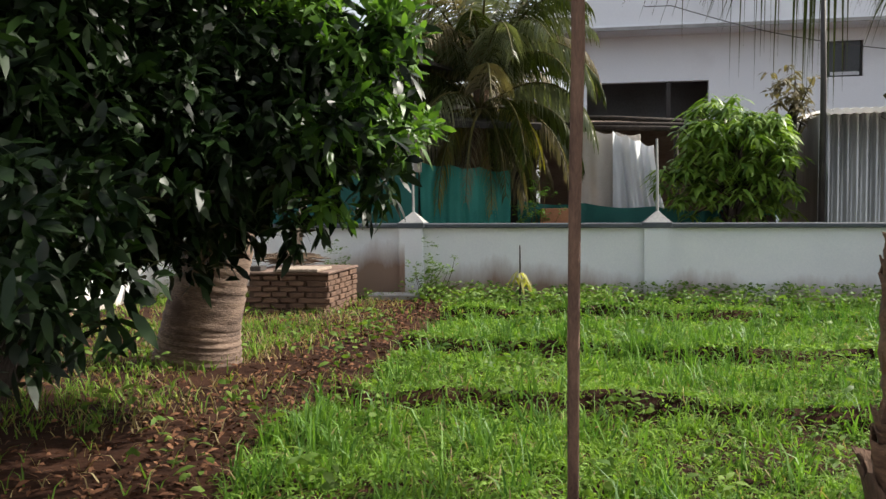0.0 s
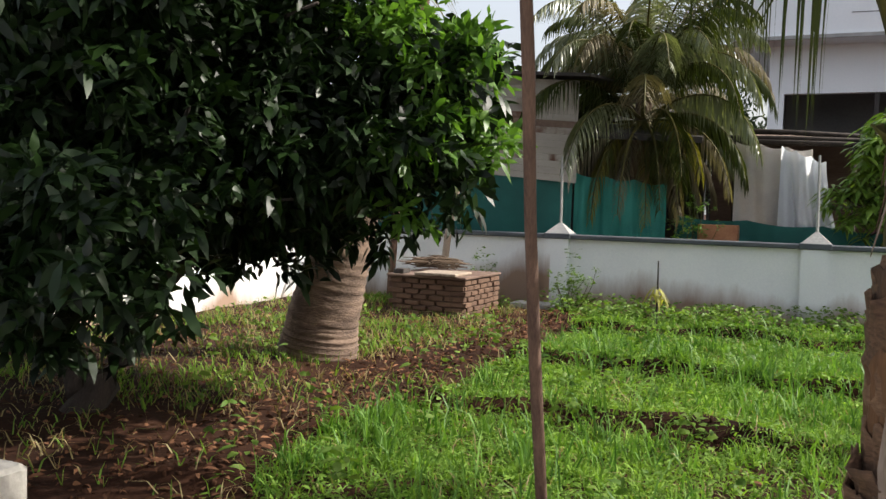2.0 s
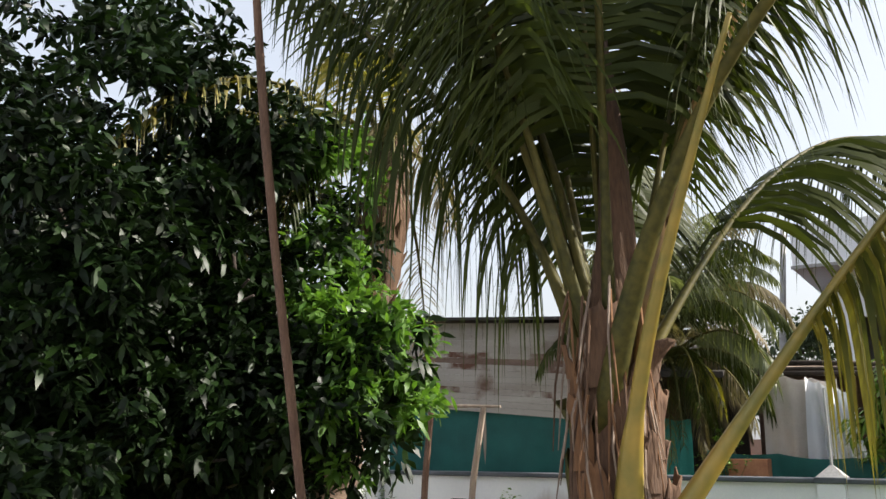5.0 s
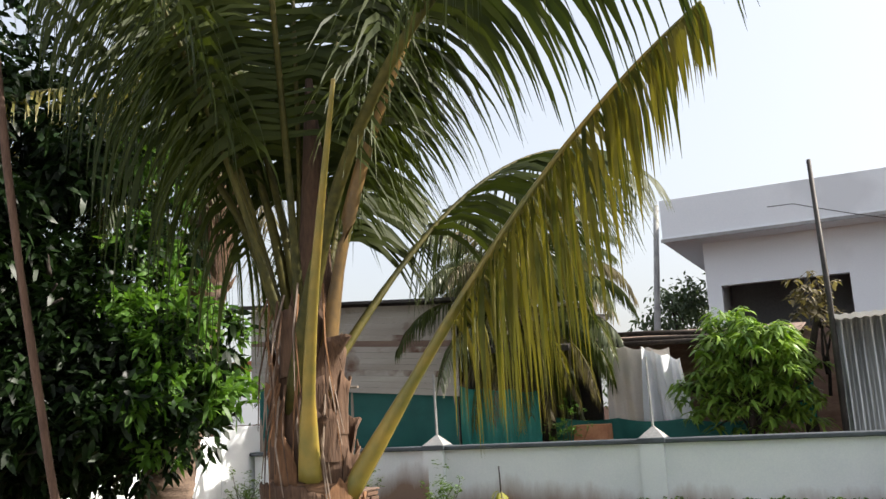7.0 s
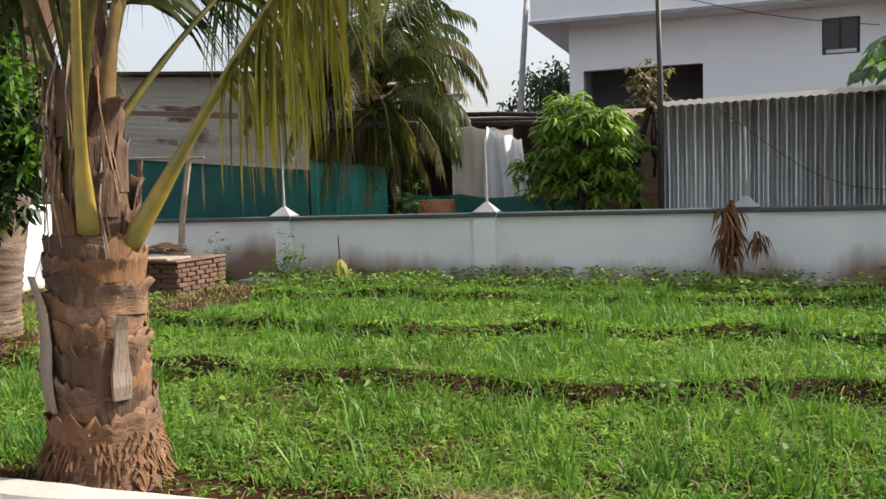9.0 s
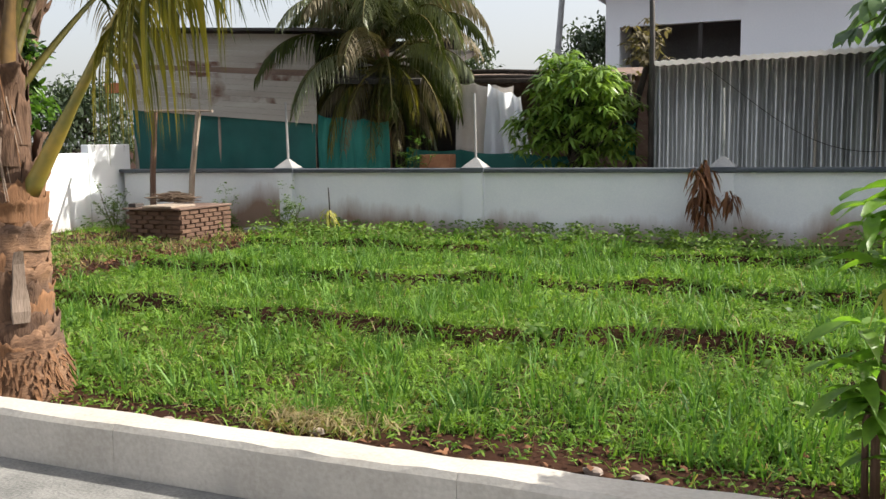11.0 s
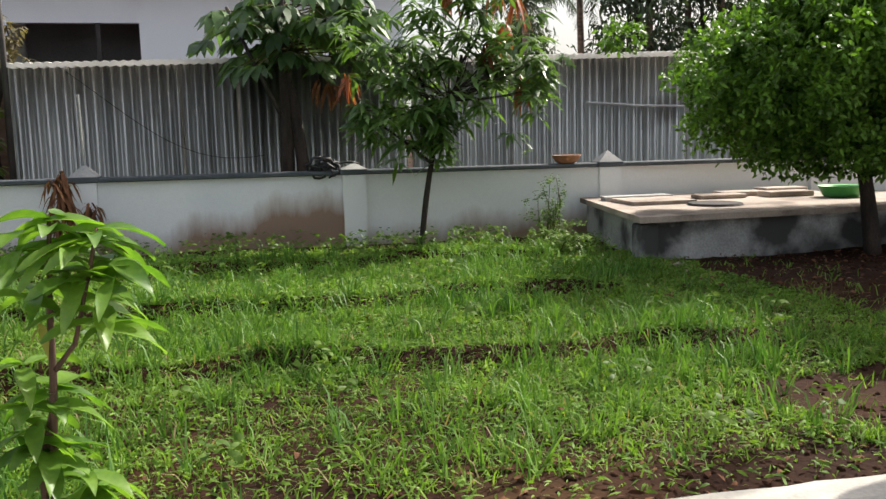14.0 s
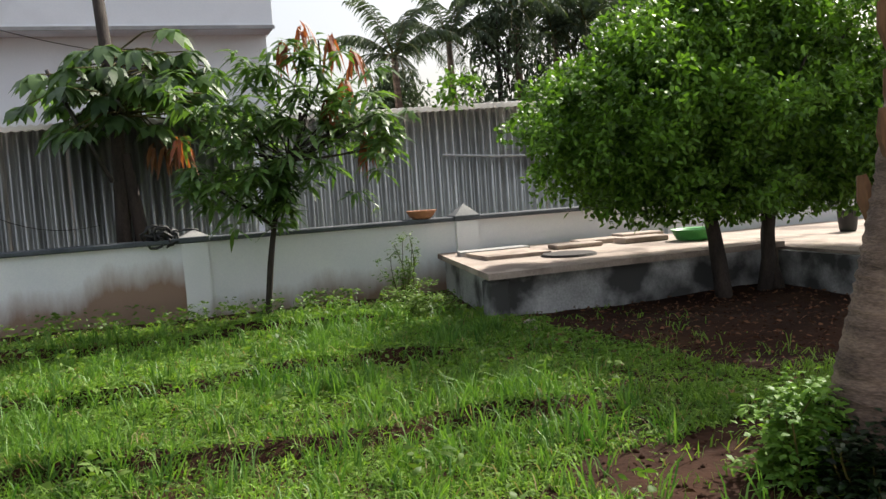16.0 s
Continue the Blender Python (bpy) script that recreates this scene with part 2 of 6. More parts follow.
# stains that rise from the ground on the boundary wall
nt = M["white_wall"].node_tree
base_in = nt.nodes["Principled BSDF"].inputs["Base Color"]
before = base_in.links[0].from_socket
tc = nt.nodes.new("ShaderNodeTexCoord")
sep = nt.nodes.new("ShaderNodeSeparateXYZ")
nt.links.new(tc.outputs["Object"], sep.inputs[0])
blot = nt.nodes.new("ShaderNodeTexNoise")
blot.inputs["Scale"].default_value = 0.45
blot.inputs["Detail"].default_value = 7
blot.inputs["Roughness"].default_value = 0.65
squash = nt.nodes.new("ShaderNodeMapping")
squash.inputs["Scale"].default_value = (1, 1, 0.25)
squash.inputs["Location"].default_value = (3.3, 0, 0)
nt.links.new(tc.outputs["Object"], squash.inputs[0])
nt.links.new(squash.outputs[0], blot.inputs["Vector"])
height = nt.nodes.new("ShaderNodeMath")
height.operation = 'MULTIPLY_ADD'
height.inputs[1].default_value = -0.55
nt.links.new(sep.outputs[2], height.inputs[0])
nt.links.new(blot.outputs[0], height.inputs[2])
edge = nt.nodes.new("ShaderNodeMapRange")
edge.inputs[1].default_value, edge.inputs[2].default_value = 0.29, 0.50
edge.inputs[4].default_value = 0.85
spot = nt.nodes.new("ShaderNodeMapRange")
spot.interpolation_type = 'SMOOTHSTEP'
spot.inputs[1].default_value, spot.inputs[2].default_value, spot.inputs[4].default_value = 8.3, 10.4, 0.30
nt.links.new(sep.outputs[0], spot.inputs[0])
stop = nt.nodes.new("ShaderNodeMath")
stop.operation = 'LESS_THAN'
stop.inputs[1].default_value = 10.66
nt.links.new(sep.outputs[0], stop.inputs[0])
both = nt.nodes.new("ShaderNodeMath")
both.operation = 'MULTIPLY'
nt.links.new(spot.outputs[0], both.inputs[0])
nt.links.new(stop.outputs[0], both.inputs[1])
total = nt.nodes.new("ShaderNodeMath")
nt.links.new(height.outputs[0], total.inputs[0])
nt.links.new(both.outputs[0], total.inputs[1])
for (near, far, much, rule, limit) in ((-1.6, -0.5, 0.27, 'LESS_THAN', -0.12), (2.9, 0.6, 0.17, 'GREATER_THAN', 0.14)):
    ramp = nt.nodes.new("ShaderNodeMapRange")
    ramp.inputs[1].default_value, ramp.inputs[2].default_value, ramp.inputs[4].default_value = near, far, much
    nt.links.new(sep.outputs[0], ramp.inputs[0])
    bound = nt.nodes.new("ShaderNodeMath")
    bound.operation = rule
    bound.inputs[1].default_value = limit
    nt.links.new(sep.outputs[0], bound.inputs[0])
    masked = nt.nodes.new("ShaderNodeMath")
    masked.operation = 'MULTIPLY'
    nt.links.new(ramp.outputs[0], masked.inputs[0])
    nt.links.new(bound.outputs[0], masked.inputs[1])
    summed = nt.nodes.new("ShaderNodeMath")
    nt.links.new(total.outputs[0], summed.inputs[0])
    nt.links.new(masked.outputs[0], summed.inputs[1])
    total = summed
nt.links.new(total.outputs[0], edge.inputs[0])
stain = nt.nodes.new("ShaderNodeMix")
stain.data_type = 'RGBA'
stain.inputs[7].default_value = (0.20, 0.088, 0.025, 1)
nt.links.new(edge.outputs[0], stain.inputs[0])
nt.links.new(before, stain.inputs[6])
nt.links.new(stain.outputs[2], base_in)

# ---- building helpers ----


class Geo:
    """Collects vertices and faces of one mesh, in world metres."""

    def __init__(self):
        self.v, self.f = [], []

    def add(self, verts, faces):
        n = len(self.v)
        self.v.extend([tuple(p) for p in verts])
        self.f.extend([tuple(n + i for i in face) for face in faces])
        return self

    def box(self, x0, y0, z0, x1, y1, z1, bevel=0.0, taper=0.0):
        b, t = bevel, taper
        if b <= 0:
            rings = [(z0, 0), (z1, t)]
        else:
            rings = [(z0, b), (z0 + b, 0), (z1 - b, t), (z1, t + b)]
        n = len(self.v)
        for z, i in rings:
            k = b if b > 0 else 0
            if k:
                pts = [(x0 + i + k, y0 + i), (x1 - i - k, y0 + i), (x1 - i, y0 + i + k), (x1 - i, y1 - i - k), (x1 - i - k, y1 - i), (x0 + i + k, y1 - i), (x0 + i, y1 - i - k), (x0 + i, y0 + i + k)]
            else:
                pts = [(x0 + i, y0 + i), (x1 - i, y0 + i), (x1 - i, y1 - i), (x0 + i, y1 - i)]
            self.v.extend([(x, y, z) for x, y in pts])
        m = 8 if b > 0 else 4
        for r in range(len(rings) - 1):
            for k in range(m):
                a, c = n + r * m + k, n + r * m + (k + 1) % m
                self.f.append((a, c, c + m, a + m))
        self.f.append(tuple(n + m - 1 - k for k in range(m)))
        self.f.append(tuple(n + (len(rings) - 1) * m + k for k in range(m)))
        return self

    def tube(self, pts, radii, sides=8, wobble=0.0, rnd=None, flat=1.0):
        pts = [Vector(p) for p in pts]
        n = len(self.v)
        up = Vector((0.13, 0.21, 0.97))
        for i, p in enumerate(pts):
            d = (pts[min(i + 1, len(pts) - 1)] - pts[max(i - 1, 0)]).normalized()
            ref = up if abs(d.dot(up)) < 0.95 else Vector((1, 0.2, 0))
            s = d.cross(ref).normalized()
            u = s.cross(d)
            for k in range(sides):
                a = 2 * math.pi * k / sides
                r = radii[i] * (1 + (rnd.uniform(-wobble, wobble) if rnd else 0))
                self.v.append(tuple(p + s * (r * math.cos(a)) + u * (r * flat * math.sin(a))))
        for i in range(len(pts) - 1):
            for k in range(sides):
                a, c = n + i * sides + k, n + i * sides + (k + 1) % sides
                self.f.append((a, c, c + sides, a + sides))
        self.f.append(tuple(n + sides - 1 - k for k in range(sides)))
        self.f.append(tuple(n + (len(pts) - 1) * sides + k for k in range(sides)))
        return self

    def mesh(self, name, mat, smooth=False):
        me = bpy.data.meshes.new(name)
        me.from_pydata(self.v, [], self.f)
        if mat:
            me.materials.append(M[mat])
        if smooth:
            me.polygons.foreach_set("use_smooth", [True] * len(me.polygons))
        me.update()
        return me


def thing(name, base, label, category, group="", kind=""):
    ob = new(name)
    ob.empty_display_size = 0.2
    ob.location = base
    return tagged(ob, label, category, group, kind)


def part(name, geo, mat, parent, label="", smooth=False):
    ob = new(name, geo.mesh(name, mat, smooth) if isinstance(geo, Geo) else geo)
    ob.parent = parent
    if parent.type == 'EMPTY':
        ob.matrix_parent_inverse = Matrix.Translation(-parent.location)
    if label:
        tagged(ob, label)
    return ob


def solid(name, geo, mat, label, category, kind="", group="", smooth=False):
    return tagged(new(name, geo.mesh(name, mat, smooth)), label, category, group, kind)


def leaf_mesh(name, mat, pos, way, length, width, droop=0.25, fold=0.25, rng=None, roll=0.6):
    """Many folded leaves in one mesh. pos, way: (n, 3); length, width: (n)."""
    rng = rng or np.random.default_rng(1)
    n = len(pos)
    way = way / (np.linalg.norm(way, axis=1, keepdims=True) + 1e-9)
    ref = np.tile(np.array([0.0, 0.0, 1.0]), (n, 1)) + rng.normal(0, roll, (n, 3))
    side = np.cross(way, ref)
    side /= np.linalg.norm(side, axis=1, keepdims=True) + 1e-9
    up = np.cross(side, way)
    ln, wd = np.asarray(length)[:, None], np.asarray(width)[:, None]
    sag = np.array([[0, 0, -1.0]]) * (np.asarray(droop) * np.ones(n))[:, None] * ln
    lift = up * wd * fold
    turn = side + up * rng.normal(0, 0.35, (n, 1))
    low, high = pos + way * ln * 0.3 + sag * 0.12 + lift, pos + way * ln * 0.66 + sag * 0.5 + lift
    verts = np.stack([pos, low + side * wd * 0.44, low - side * wd * 0.44, high + turn * wd * 0.40, high - turn * wd * 0.40, pos + way * ln + sag], 1)
    idx = (np.arange(n) * 6)[:, None, None]
    faces = (np.array([[0, 1, 2], [1, 3, 4], [1, 4, 2], [3, 5, 4]])[None] + idx).reshape(-1, 3)
    return raw_mesh(name, mat, verts.reshape(-1, 3), faces)


def raw_mesh(name, mat, verts, faces):
    me = bpy.data.meshes.new(name)
    k = faces.shape[1]
    me.vertices.add(len(verts))
    me.vertices.foreach_set("co", np.ascontiguousarray(verts, dtype=np.float32).ravel())
    me.loops.add(faces.size)
    me.loops.foreach_set("vertex_index", np.ascontiguousarray(faces, dtype=np.int32).ravel())
    me.polygons.add(len(faces))
    me.polygons.foreach_set("loop_start", np.arange(0, faces.size, k, dtype=np.int32))
    me.polygons.foreach_set("loop_total", np.full(len(faces), k, dtype=np.int32))
    me.materials.append(M[mat])
    me.update(calc_edges=True)
    me.validate()
    return me


def blades(name, mat, base, height, width, lean, rng):
    """Grass blades: each bends over from its base."""
    n = len(base)
    a = rng.uniform(0, 2 * math.pi, n)
    side = np.stack([np.cos(a), np.sin(a), np.zeros(n)], 1)
    b = rng.uniform(0, 2 * math.pi, n)
    over = np.stack([np.cos(b), np.sin(b), np.zeros(n)], 1) * (lean * height)[:, None]
    up = np.stack([np.zeros(n), np.zeros(n), height], 1)
    w = width[:, None] * 0.5
    mid = base + up * 0.6 + over * 0.35
    tip = base + up * (1 - 0.25 * lean[:, None]) + over
    verts = np.stack([base - side * w, base + side * w, mid + side * w * 0.8, mid - side * w * 0.8, tip], 1).reshape(-1, 3)
    idx = (np.arange(n) * 5)[:, None, None]
    faces = (np.array([[0, 1, 2], [0, 2, 3], [3, 2, 4]])[None] + idx).reshape(-1, 3)
    return raw_mesh(name, mat, verts, faces)


def wavy(x, y):
    return 0.025 * math.sin(1.7 * x + 0.6 * y) * math.sin(1.1 * y - 0.4 * x) + 0.02 * noise.noise((x * 1.3, y * 1.3, 0)) + 0.012 * noise.noise((x * 5, y * 5, 3))


BUNDS = (6.45, 8.65, 11.0)


def bund_line(k, x):
    return BUNDS[k] + 0.12 * math.sin(0.9 * x + 2 * k) + 0.05 * math.sin(2.7 * x + k)


def lie(x, y):
    """The height of the ground."""
    if y < 3.62:
        return -0.14
    z = 0.02 + wavy(x, y) if y < 13.3 else 0.0
    if y < 13.2:
        if 0.9 < x < 13.0:
            for k in range(3):
                d = y - bund_line(k, x)
                d /= 0.11 if d < 0 else 0.26
                z += 0.16 * math.exp(-d * d) * (0.75 + 0.5 * noise.noise((x * 1.2, k * 7.1, 0)))
        d = (x - (0.75 - 0.03 * (y - 5))) / 0.3
        z += 0.07 * math.exp(-d * d) if 4.2 < y < 12 else 0
    return z

# ---- ground, drive, kerb ----


def steps(stops):
    out = []
    for (a, b, d) in stops:
        n = max(1, round((b - a) / d))
        out += [a + (b - a) * i / n for i in range(n)]
    return out + [stops[-1][1]]


def build_ground():
    xs = steps([(-1500, -60, 240), (-60, -6, 6), (-6, 20, 0.11), (20, 60, 5), (60, 1500, 240)])
    ys = steps([(-1500, -60, 240), (-60, 3.4, 4), (3.4, 13.4, 0.1), (13.4, 60, 4), (60, 1500, 240)])
    g = Geo()
    g.v = [(x, y, lie(x, y) if -6 < x < 20 else (-0.14 if y < 3.62 else 0.0)) for y in ys for x in xs]
    w = len(xs)
    g.f = [(j * w + i, j * w + i + 1, (j + 1) * w + i + 1, (j + 1) * w + i) for j in range(len(ys) - 1) for i in range(w - 1)]
    solid("ground", g, "soil", "brown garden soil with low ridges between beds", "ground", "structure", smooth=True)


build_ground()
solid("driveway", Geo().box(-30, -8, -0.135, 40, 3.475, -0.10), "drive", "grey gravelly concrete drive beside the garden kerb", "driveway", "structure")


def build_kerb():
    kerb = thing("kerb", (8, 3.65, 0), "low whitewashed concrete kerb along the garden bed", "kerb", kind="structure")
    rng = random.Random(3)
    x = 1.7
    while x < 13.6:
        n = min(x + 1.8, 13.6)
        g = Geo()
        cuts = [x + (n - x) * i / 12 for i in range(13)]
        for i, c in enumerate(cuts):
            c2 = c - 0.002 if i == 12 else c
            a, b = rng.uniform(-0.006, 0.006), rng.uniform(-0.012, 0.012)
            g.v += [(c2, 3.48, -0.16), (c2, 3.48 + a, 0.125), (c2, 3.50 + a, 0.15 + a), (c2, 3.675 + b, 0.15), (c2, 3.69 + b, 0.13), (c2, 3.69, -0.05)]
        for i in range(12):
            for k in range(6):
                p, q = i * 6 + k, i * 6 + (k + 1) % 6
                g.f.append((p, q, q + 6, p + 6))
        g.f += [(5, 4, 3, 2, 1, 0), tuple(12 * 6 + k for k in range(6))]
        part("kerb_stone", g, "kerb_top", kerb)
        x = n
    solid("kerb_end", Geo().box(-1.6, 3.2, -0.16, 0.61, 3.46, 0.33, 0.02), "kerb_top", "whitewashed concrete end block of the kerb", "kerb", "structure")


build_kerb()

# ---- boundary walls ----
WX = (0.0, 3.47, 7.21, 10.85, 14.73, 18.3)


def build_front_wall():
    wall = thing("wall_north", (7, 13.4, 0), "white painted boundary wall with brown damp stains", "wall", kind="structure")
    part("wall_face", Geo().box(-3.6, 13.33, -0.2, 24, 13.48, 1.02), "white_wall", wall)
    part("cap", Geo().box(-3.66, 13.25, 1.02, 24, 13.56, 1.085, 0.012), "cap", wall, "dark grey cement coping")
    for i, x in enumerate(WX):
        r = x + 0.14
        p = part("pillar", Geo().box(x - 0.2, 13.24, -0.2, r, 13.56, 1.018), "white_wall", wall)
        part("pillar_band", Geo().box(x - 0.23, 13.215, 1.022, r + 0.03, 13.585, 1.10, 0.008), "cap", p)
        g = Geo()
        t = 1.27 if i != 3 else 1.19
        g.add([(x - 0.21, 13.24, 1.10), (x + 0.16, 13.24, 1.10), (x + 0.16, 13.56, 1.10), (x - 0.21, 13.56, 1.10), (x - 0.02, 13.4, t)], [(0, 1, 4), (1, 2, 4), (2, 3, 4), (3, 0, 4), (3, 2, 1, 0)])
        part("pyramid_cap", g, "cement", p, "cement pyramid cap")
        if i < 3:
            top = (2.22, 2.25, 2.2)[i]
            part("rod", Geo().tube([(x - 0.02, 13.4, 1.2), (x - 0.025, 13.4, 1.7), (x - 0.035, 13.4, top)], [0.022, 0.02, 0.018], 6), "cement", p, "pale upright rod")


build_front_wall()


def build_left_wall():
    wall = thing("wall_west", (-3.75, 9, 0), "sunlit white boundary wall stepped at the corner", "wall", kind="structure")
    part("wall_face", Geo().box(-3.86, 12.55, -0.2, -3.68, 13.60, 1.55, 0.01), "white_wall", wall)
    part("wall_face", Geo().box(-3.85, -12, -0.2, -3.69, 12.547, 1.40, 0.01), "white_wall", wall)


build_left_wall()
solid("wall_east", Geo().box(24.0, -12, -0.2, 24.2, 13.56, 1.55, 0.01), "beige_wall", "beige plastered boundary wall behind the platform", "wall", "structure")
# added wall at the back of the drive; the camera never turns to it
solid("wall_south", Geo().box(-3.85, -8.2, -0.2, 24.2, -8.0, 3.2, 0.01), "house", "plain pale wall added out of view behind the drive", "wall", "structure")

# ---- platform and tank ----


def prism(outline, z0, z1):
    n = len(outline)
    return Geo().add([(x, y, z0) for x, y in outline] + [(x, y, z1) for x, y in outline],
                     [tuple(range(n - 1, -1, -1)), tuple(range(n, 2 * n))] + [(i, (i + 1) % n, (i + 1) % n + n, i + n) for i in range(n)])


def build_platform():
    p = thing("water_tank_platform", (16, 11.5, 0), "low whitewashed concrete tank with dirty sides", "water tank")
    part("body", prism([(13.86, 10.28), (17.7, 10.45), (17.7, 13.2), (14.3, 13.2)], -0.15, 0.50), "tank", p)
    part("corner_post", Geo().box(13.78, 10.16, -0.15, 14.02, 10.4, 0.47, 0.015), "tank", p)
    part("top_slab", prism([(13.72, 10.02), (17.9, 10.3), (17.9, 13.22), (14.2, 13.22)], 0.50, 0.57), "slab", p, "weathered pinkish concrete slab")
    q = part("hatch", prism([(14.3, 11.5), (15.2, 11.5), (15.2, 12.3), (14.3, 12.3)], 0.574, 0.62), "slab", p, "broken slab cover")
    part("hatch_edge", prism([(14.25, 12.35), (15.3, 12.4), (15.3, 12.7), (14.3, 12.65)], 0.574, 0.63), "cement", q)
    part("manhole", Geo().tube([(15.3, 11.2, 0.572), (15.3, 11.2, 0.60)], [0.36, 0.34], 20), "roof_dark", p, "dark round hatch")
    for k, (x, y, a) in enumerate(((15.9, 12.2, 0.2), (16.4, 12.5, -0.3), (16.9, 12.1, 0.1), (17.2, 12.7, 0.5))):
        part("loose_slab", Geo().box(x - 0.35, y - 0.18, 0.574, x + 0.35, y + 0.15, 0.63 + 0.01 * k, 0.01), "slab", p)
    solid("raised_terrace", prism([(17.92, 8.2), (17.75, 5.0), (23.98, 5.0), (23.98, 13.2), (17.92, 13.2)], -0.15, 0.50), "slab", "raised sunlit concrete terrace with a whitewashed side", "terrace", "structure")
    solid("terrace_side", prism([(17.62, 5.0), (17.72, 5.0), (17.88, 8.2), (17.88, 10.28), (17.78, 10.28), (17.78, 8.2)], -0.15, 0.47), "tank", "whitewashed side wall of the terrace", "wall", "structure")


build_platform()

# ---- house behind ----


def build_house():
    h = thing("house", (8, 31, 0), "large pale bluish-white house with a deep roof parapet", "house")
    y0, y1 = 31.0, 31.3
    part("wall", Geo().box(1.6, y0, 0, 2.07, y1, 6.82), "house", h)
    part("wall", Geo().box(2.07, y0, 5.32, 6.01, y1, 6.82), "house", h)
    part("wall", Geo().box(2.07, y0, 0, 6.01, y1, 2.27), "house", h)
    part("wall", Geo().box(6.01, y0, 0, 9.62, y1, 6.82), "house", h)
    part("wall", Geo().box(9.62, y0, 6.44, 10.72, y1, 6.82), "house", h)
    part("wall", Geo().box(9.62, y0, 0, 10.72, y1, 5.3), "house", h)
    part("wall", Geo().box(10.72, y0, 0, 14.55, y1, 6.82), "house", h)
    part("wall", Geo().box(1.6, y1, 0, 1.92, 39.87, 6.82), "house", h)
    part("wall", Geo().box(14.25, y1, 0, 14.55, 39.87, 6.82), "house", h)
    part("wall", Geo().box(1.92, 39.87, 0, 14.25, 40.2, 6.82), "house", h)
    # dark sheet behind the openings, so the rooms read as shaded
    part("room_back", Geo().box(1.98, 33.77, 0, 14.2, 33.99, 6.82), "house_shade", h, "inner wall coloured dark as indoor shade")
    part("roof_slab", Geo().box(0.5, 29.89, 6.82, 14.65, 40.98, 7, 0.01), "house", h)
    part("slab_edge", Geo().box(0.46, 29.83, 6.82, 14.69, 29.89, 6.93), "cement", h, "weathered drip edge")
    part("parapet", Geo().box(0.5, 29.91, 7, 14.65, 30.17, 8.28, 0.01), "house", h)
    part("parapet", Geo().box(0.5, 30.17, 7, 0.72, 40.98, 8.28, 0.01), "house", h)
    part("parapet", Geo().box(14.43, 30.17, 7, 14.65, 40.98, 8.28, 0.01), "house", h)
    w = part("window", Geo().box(9.62, 31.13, 5.3, 10.72, 31.17, 6.44), "window_dark", h, "dark window")
    f = Geo()
    for a, b in ((9.62, 9.67), (10.14, 10.2), (10.66, 10.72)):
        f.box(a, 31.09, 5.3, b, 31.126, 6.44)
    part("window_frame", f, "iron", w)
    part("window_cloth", Geo().box(9.75, 31.05, 5.35, 10.62, 31.08, 5.46), "white_cloth", w, "white cloth behind the bars")
    part("opening_post", Geo().box(4.67, 31.05, 2.27, 4.81, 31.22, 5.32), "iron", h, "dark post")


build_house()


def stick(name, pts, radii, mat, label, category, sides=7, group="", smooth=True):
    rnd = random.Random(len(pts) + int(pts[0][0] * 10))
    return solid(name, Geo().tube(pts, radii, sides, 0.08, rnd), mat, label, category, group=group, smooth=smooth)


# ---- corrugated sheds ----


def corrugated(x0, x1, z0, za, zb, y, pitch=0.135, depth=0.040, z1=None):
    """An upright sheet with its top edge from za to zb."""
    g = Geo()
    n = max(4, round((x1 - x0) / pitch * 9))
    for i in range(n + 1):
        t = i / n
        x = x0 + (x1 - x0) * t
        w = math.sin(2 * math.pi * (x / pitch))
        d = depth * w
        top = za + (zb - za) * t
        g.v += [(x, y + d, z0), (x, y + d, top), (x, y + d + 0.003, top), (x, y + d + 0.003, z0)]
    for i in range(n):
        a = i * 4
        g.f += [(a, a + 4, a + 5, a + 1), (a + 1, a + 5, a + 6, a + 2), (a + 2, a + 6, a + 7, a + 3)]
    return g


def roof_sheet(x0, x1, ya, yb, za, zb, slope, pitch=0.135, depth=0.013):
    g = Geo()
    n = round((x1 - x0) / pitch * 6)
    for i in range(n + 1):
        x = x0 + (x1 - x0) * i / n
        d = depth * math.sin(2 * math.pi * x / pitch)
        z = za + (zb - za) * i / n + d
        g.v += [(x, ya, z), (x, yb, z + slope), (x, yb, z + slope - 0.07), (x, ya, z - 0.07)]
    for i in range(n):
        a = i * 4
        g.f += [(a, a + 4, a + 5, a + 1), (a + 2, a + 6, a + 7, a + 3), (a + 3, a + 7, a + 4, a)]
    return g


def build_tin_shed(x0, x1, za, zb, y, label, side):
    s = thing("corrugated_shed", ((x0 + x1) / 2, y + 1.5, 0), label, "shed", "corrugated sheds behind the wall")
    rnd = random.Random(int(x0 * 10))
    x = x0
    while x < x1 - 0.05:
        n = min(x + 0.82, x1)
        a = za + (zb - za) * (x - x0) / (x1 - x0)
        b = za + (zb - za) * (n - x0) / (x1 - x0)
        part("sheet", corrugated(x, n, 0.0, a, b, y + rnd.uniform(-0.012, 0.012)), "tin", s, smooth=True)
        r = part("roof_sheet", roof_sheet(x, n, y - 0.16, y + 3.2, a + 0.045, b + 0.045, 0.12), "tin_roof", s)
        x = n
    if side:
        part("side_wall", Geo().box(x0 - 0.04, y + 0.05, 0, x0, y + 3.1, za - 0.02), "tin", s)
    for px in (x0 + 0.05, (x0 + x1) / 2, x1 - 0.05):
        part("post", Geo().tube([(px, y + 0.09, 0), (px, y + 0.09, za - 0.03)], [0.04, 0.04], 8), "grey_wood", s)
    return s


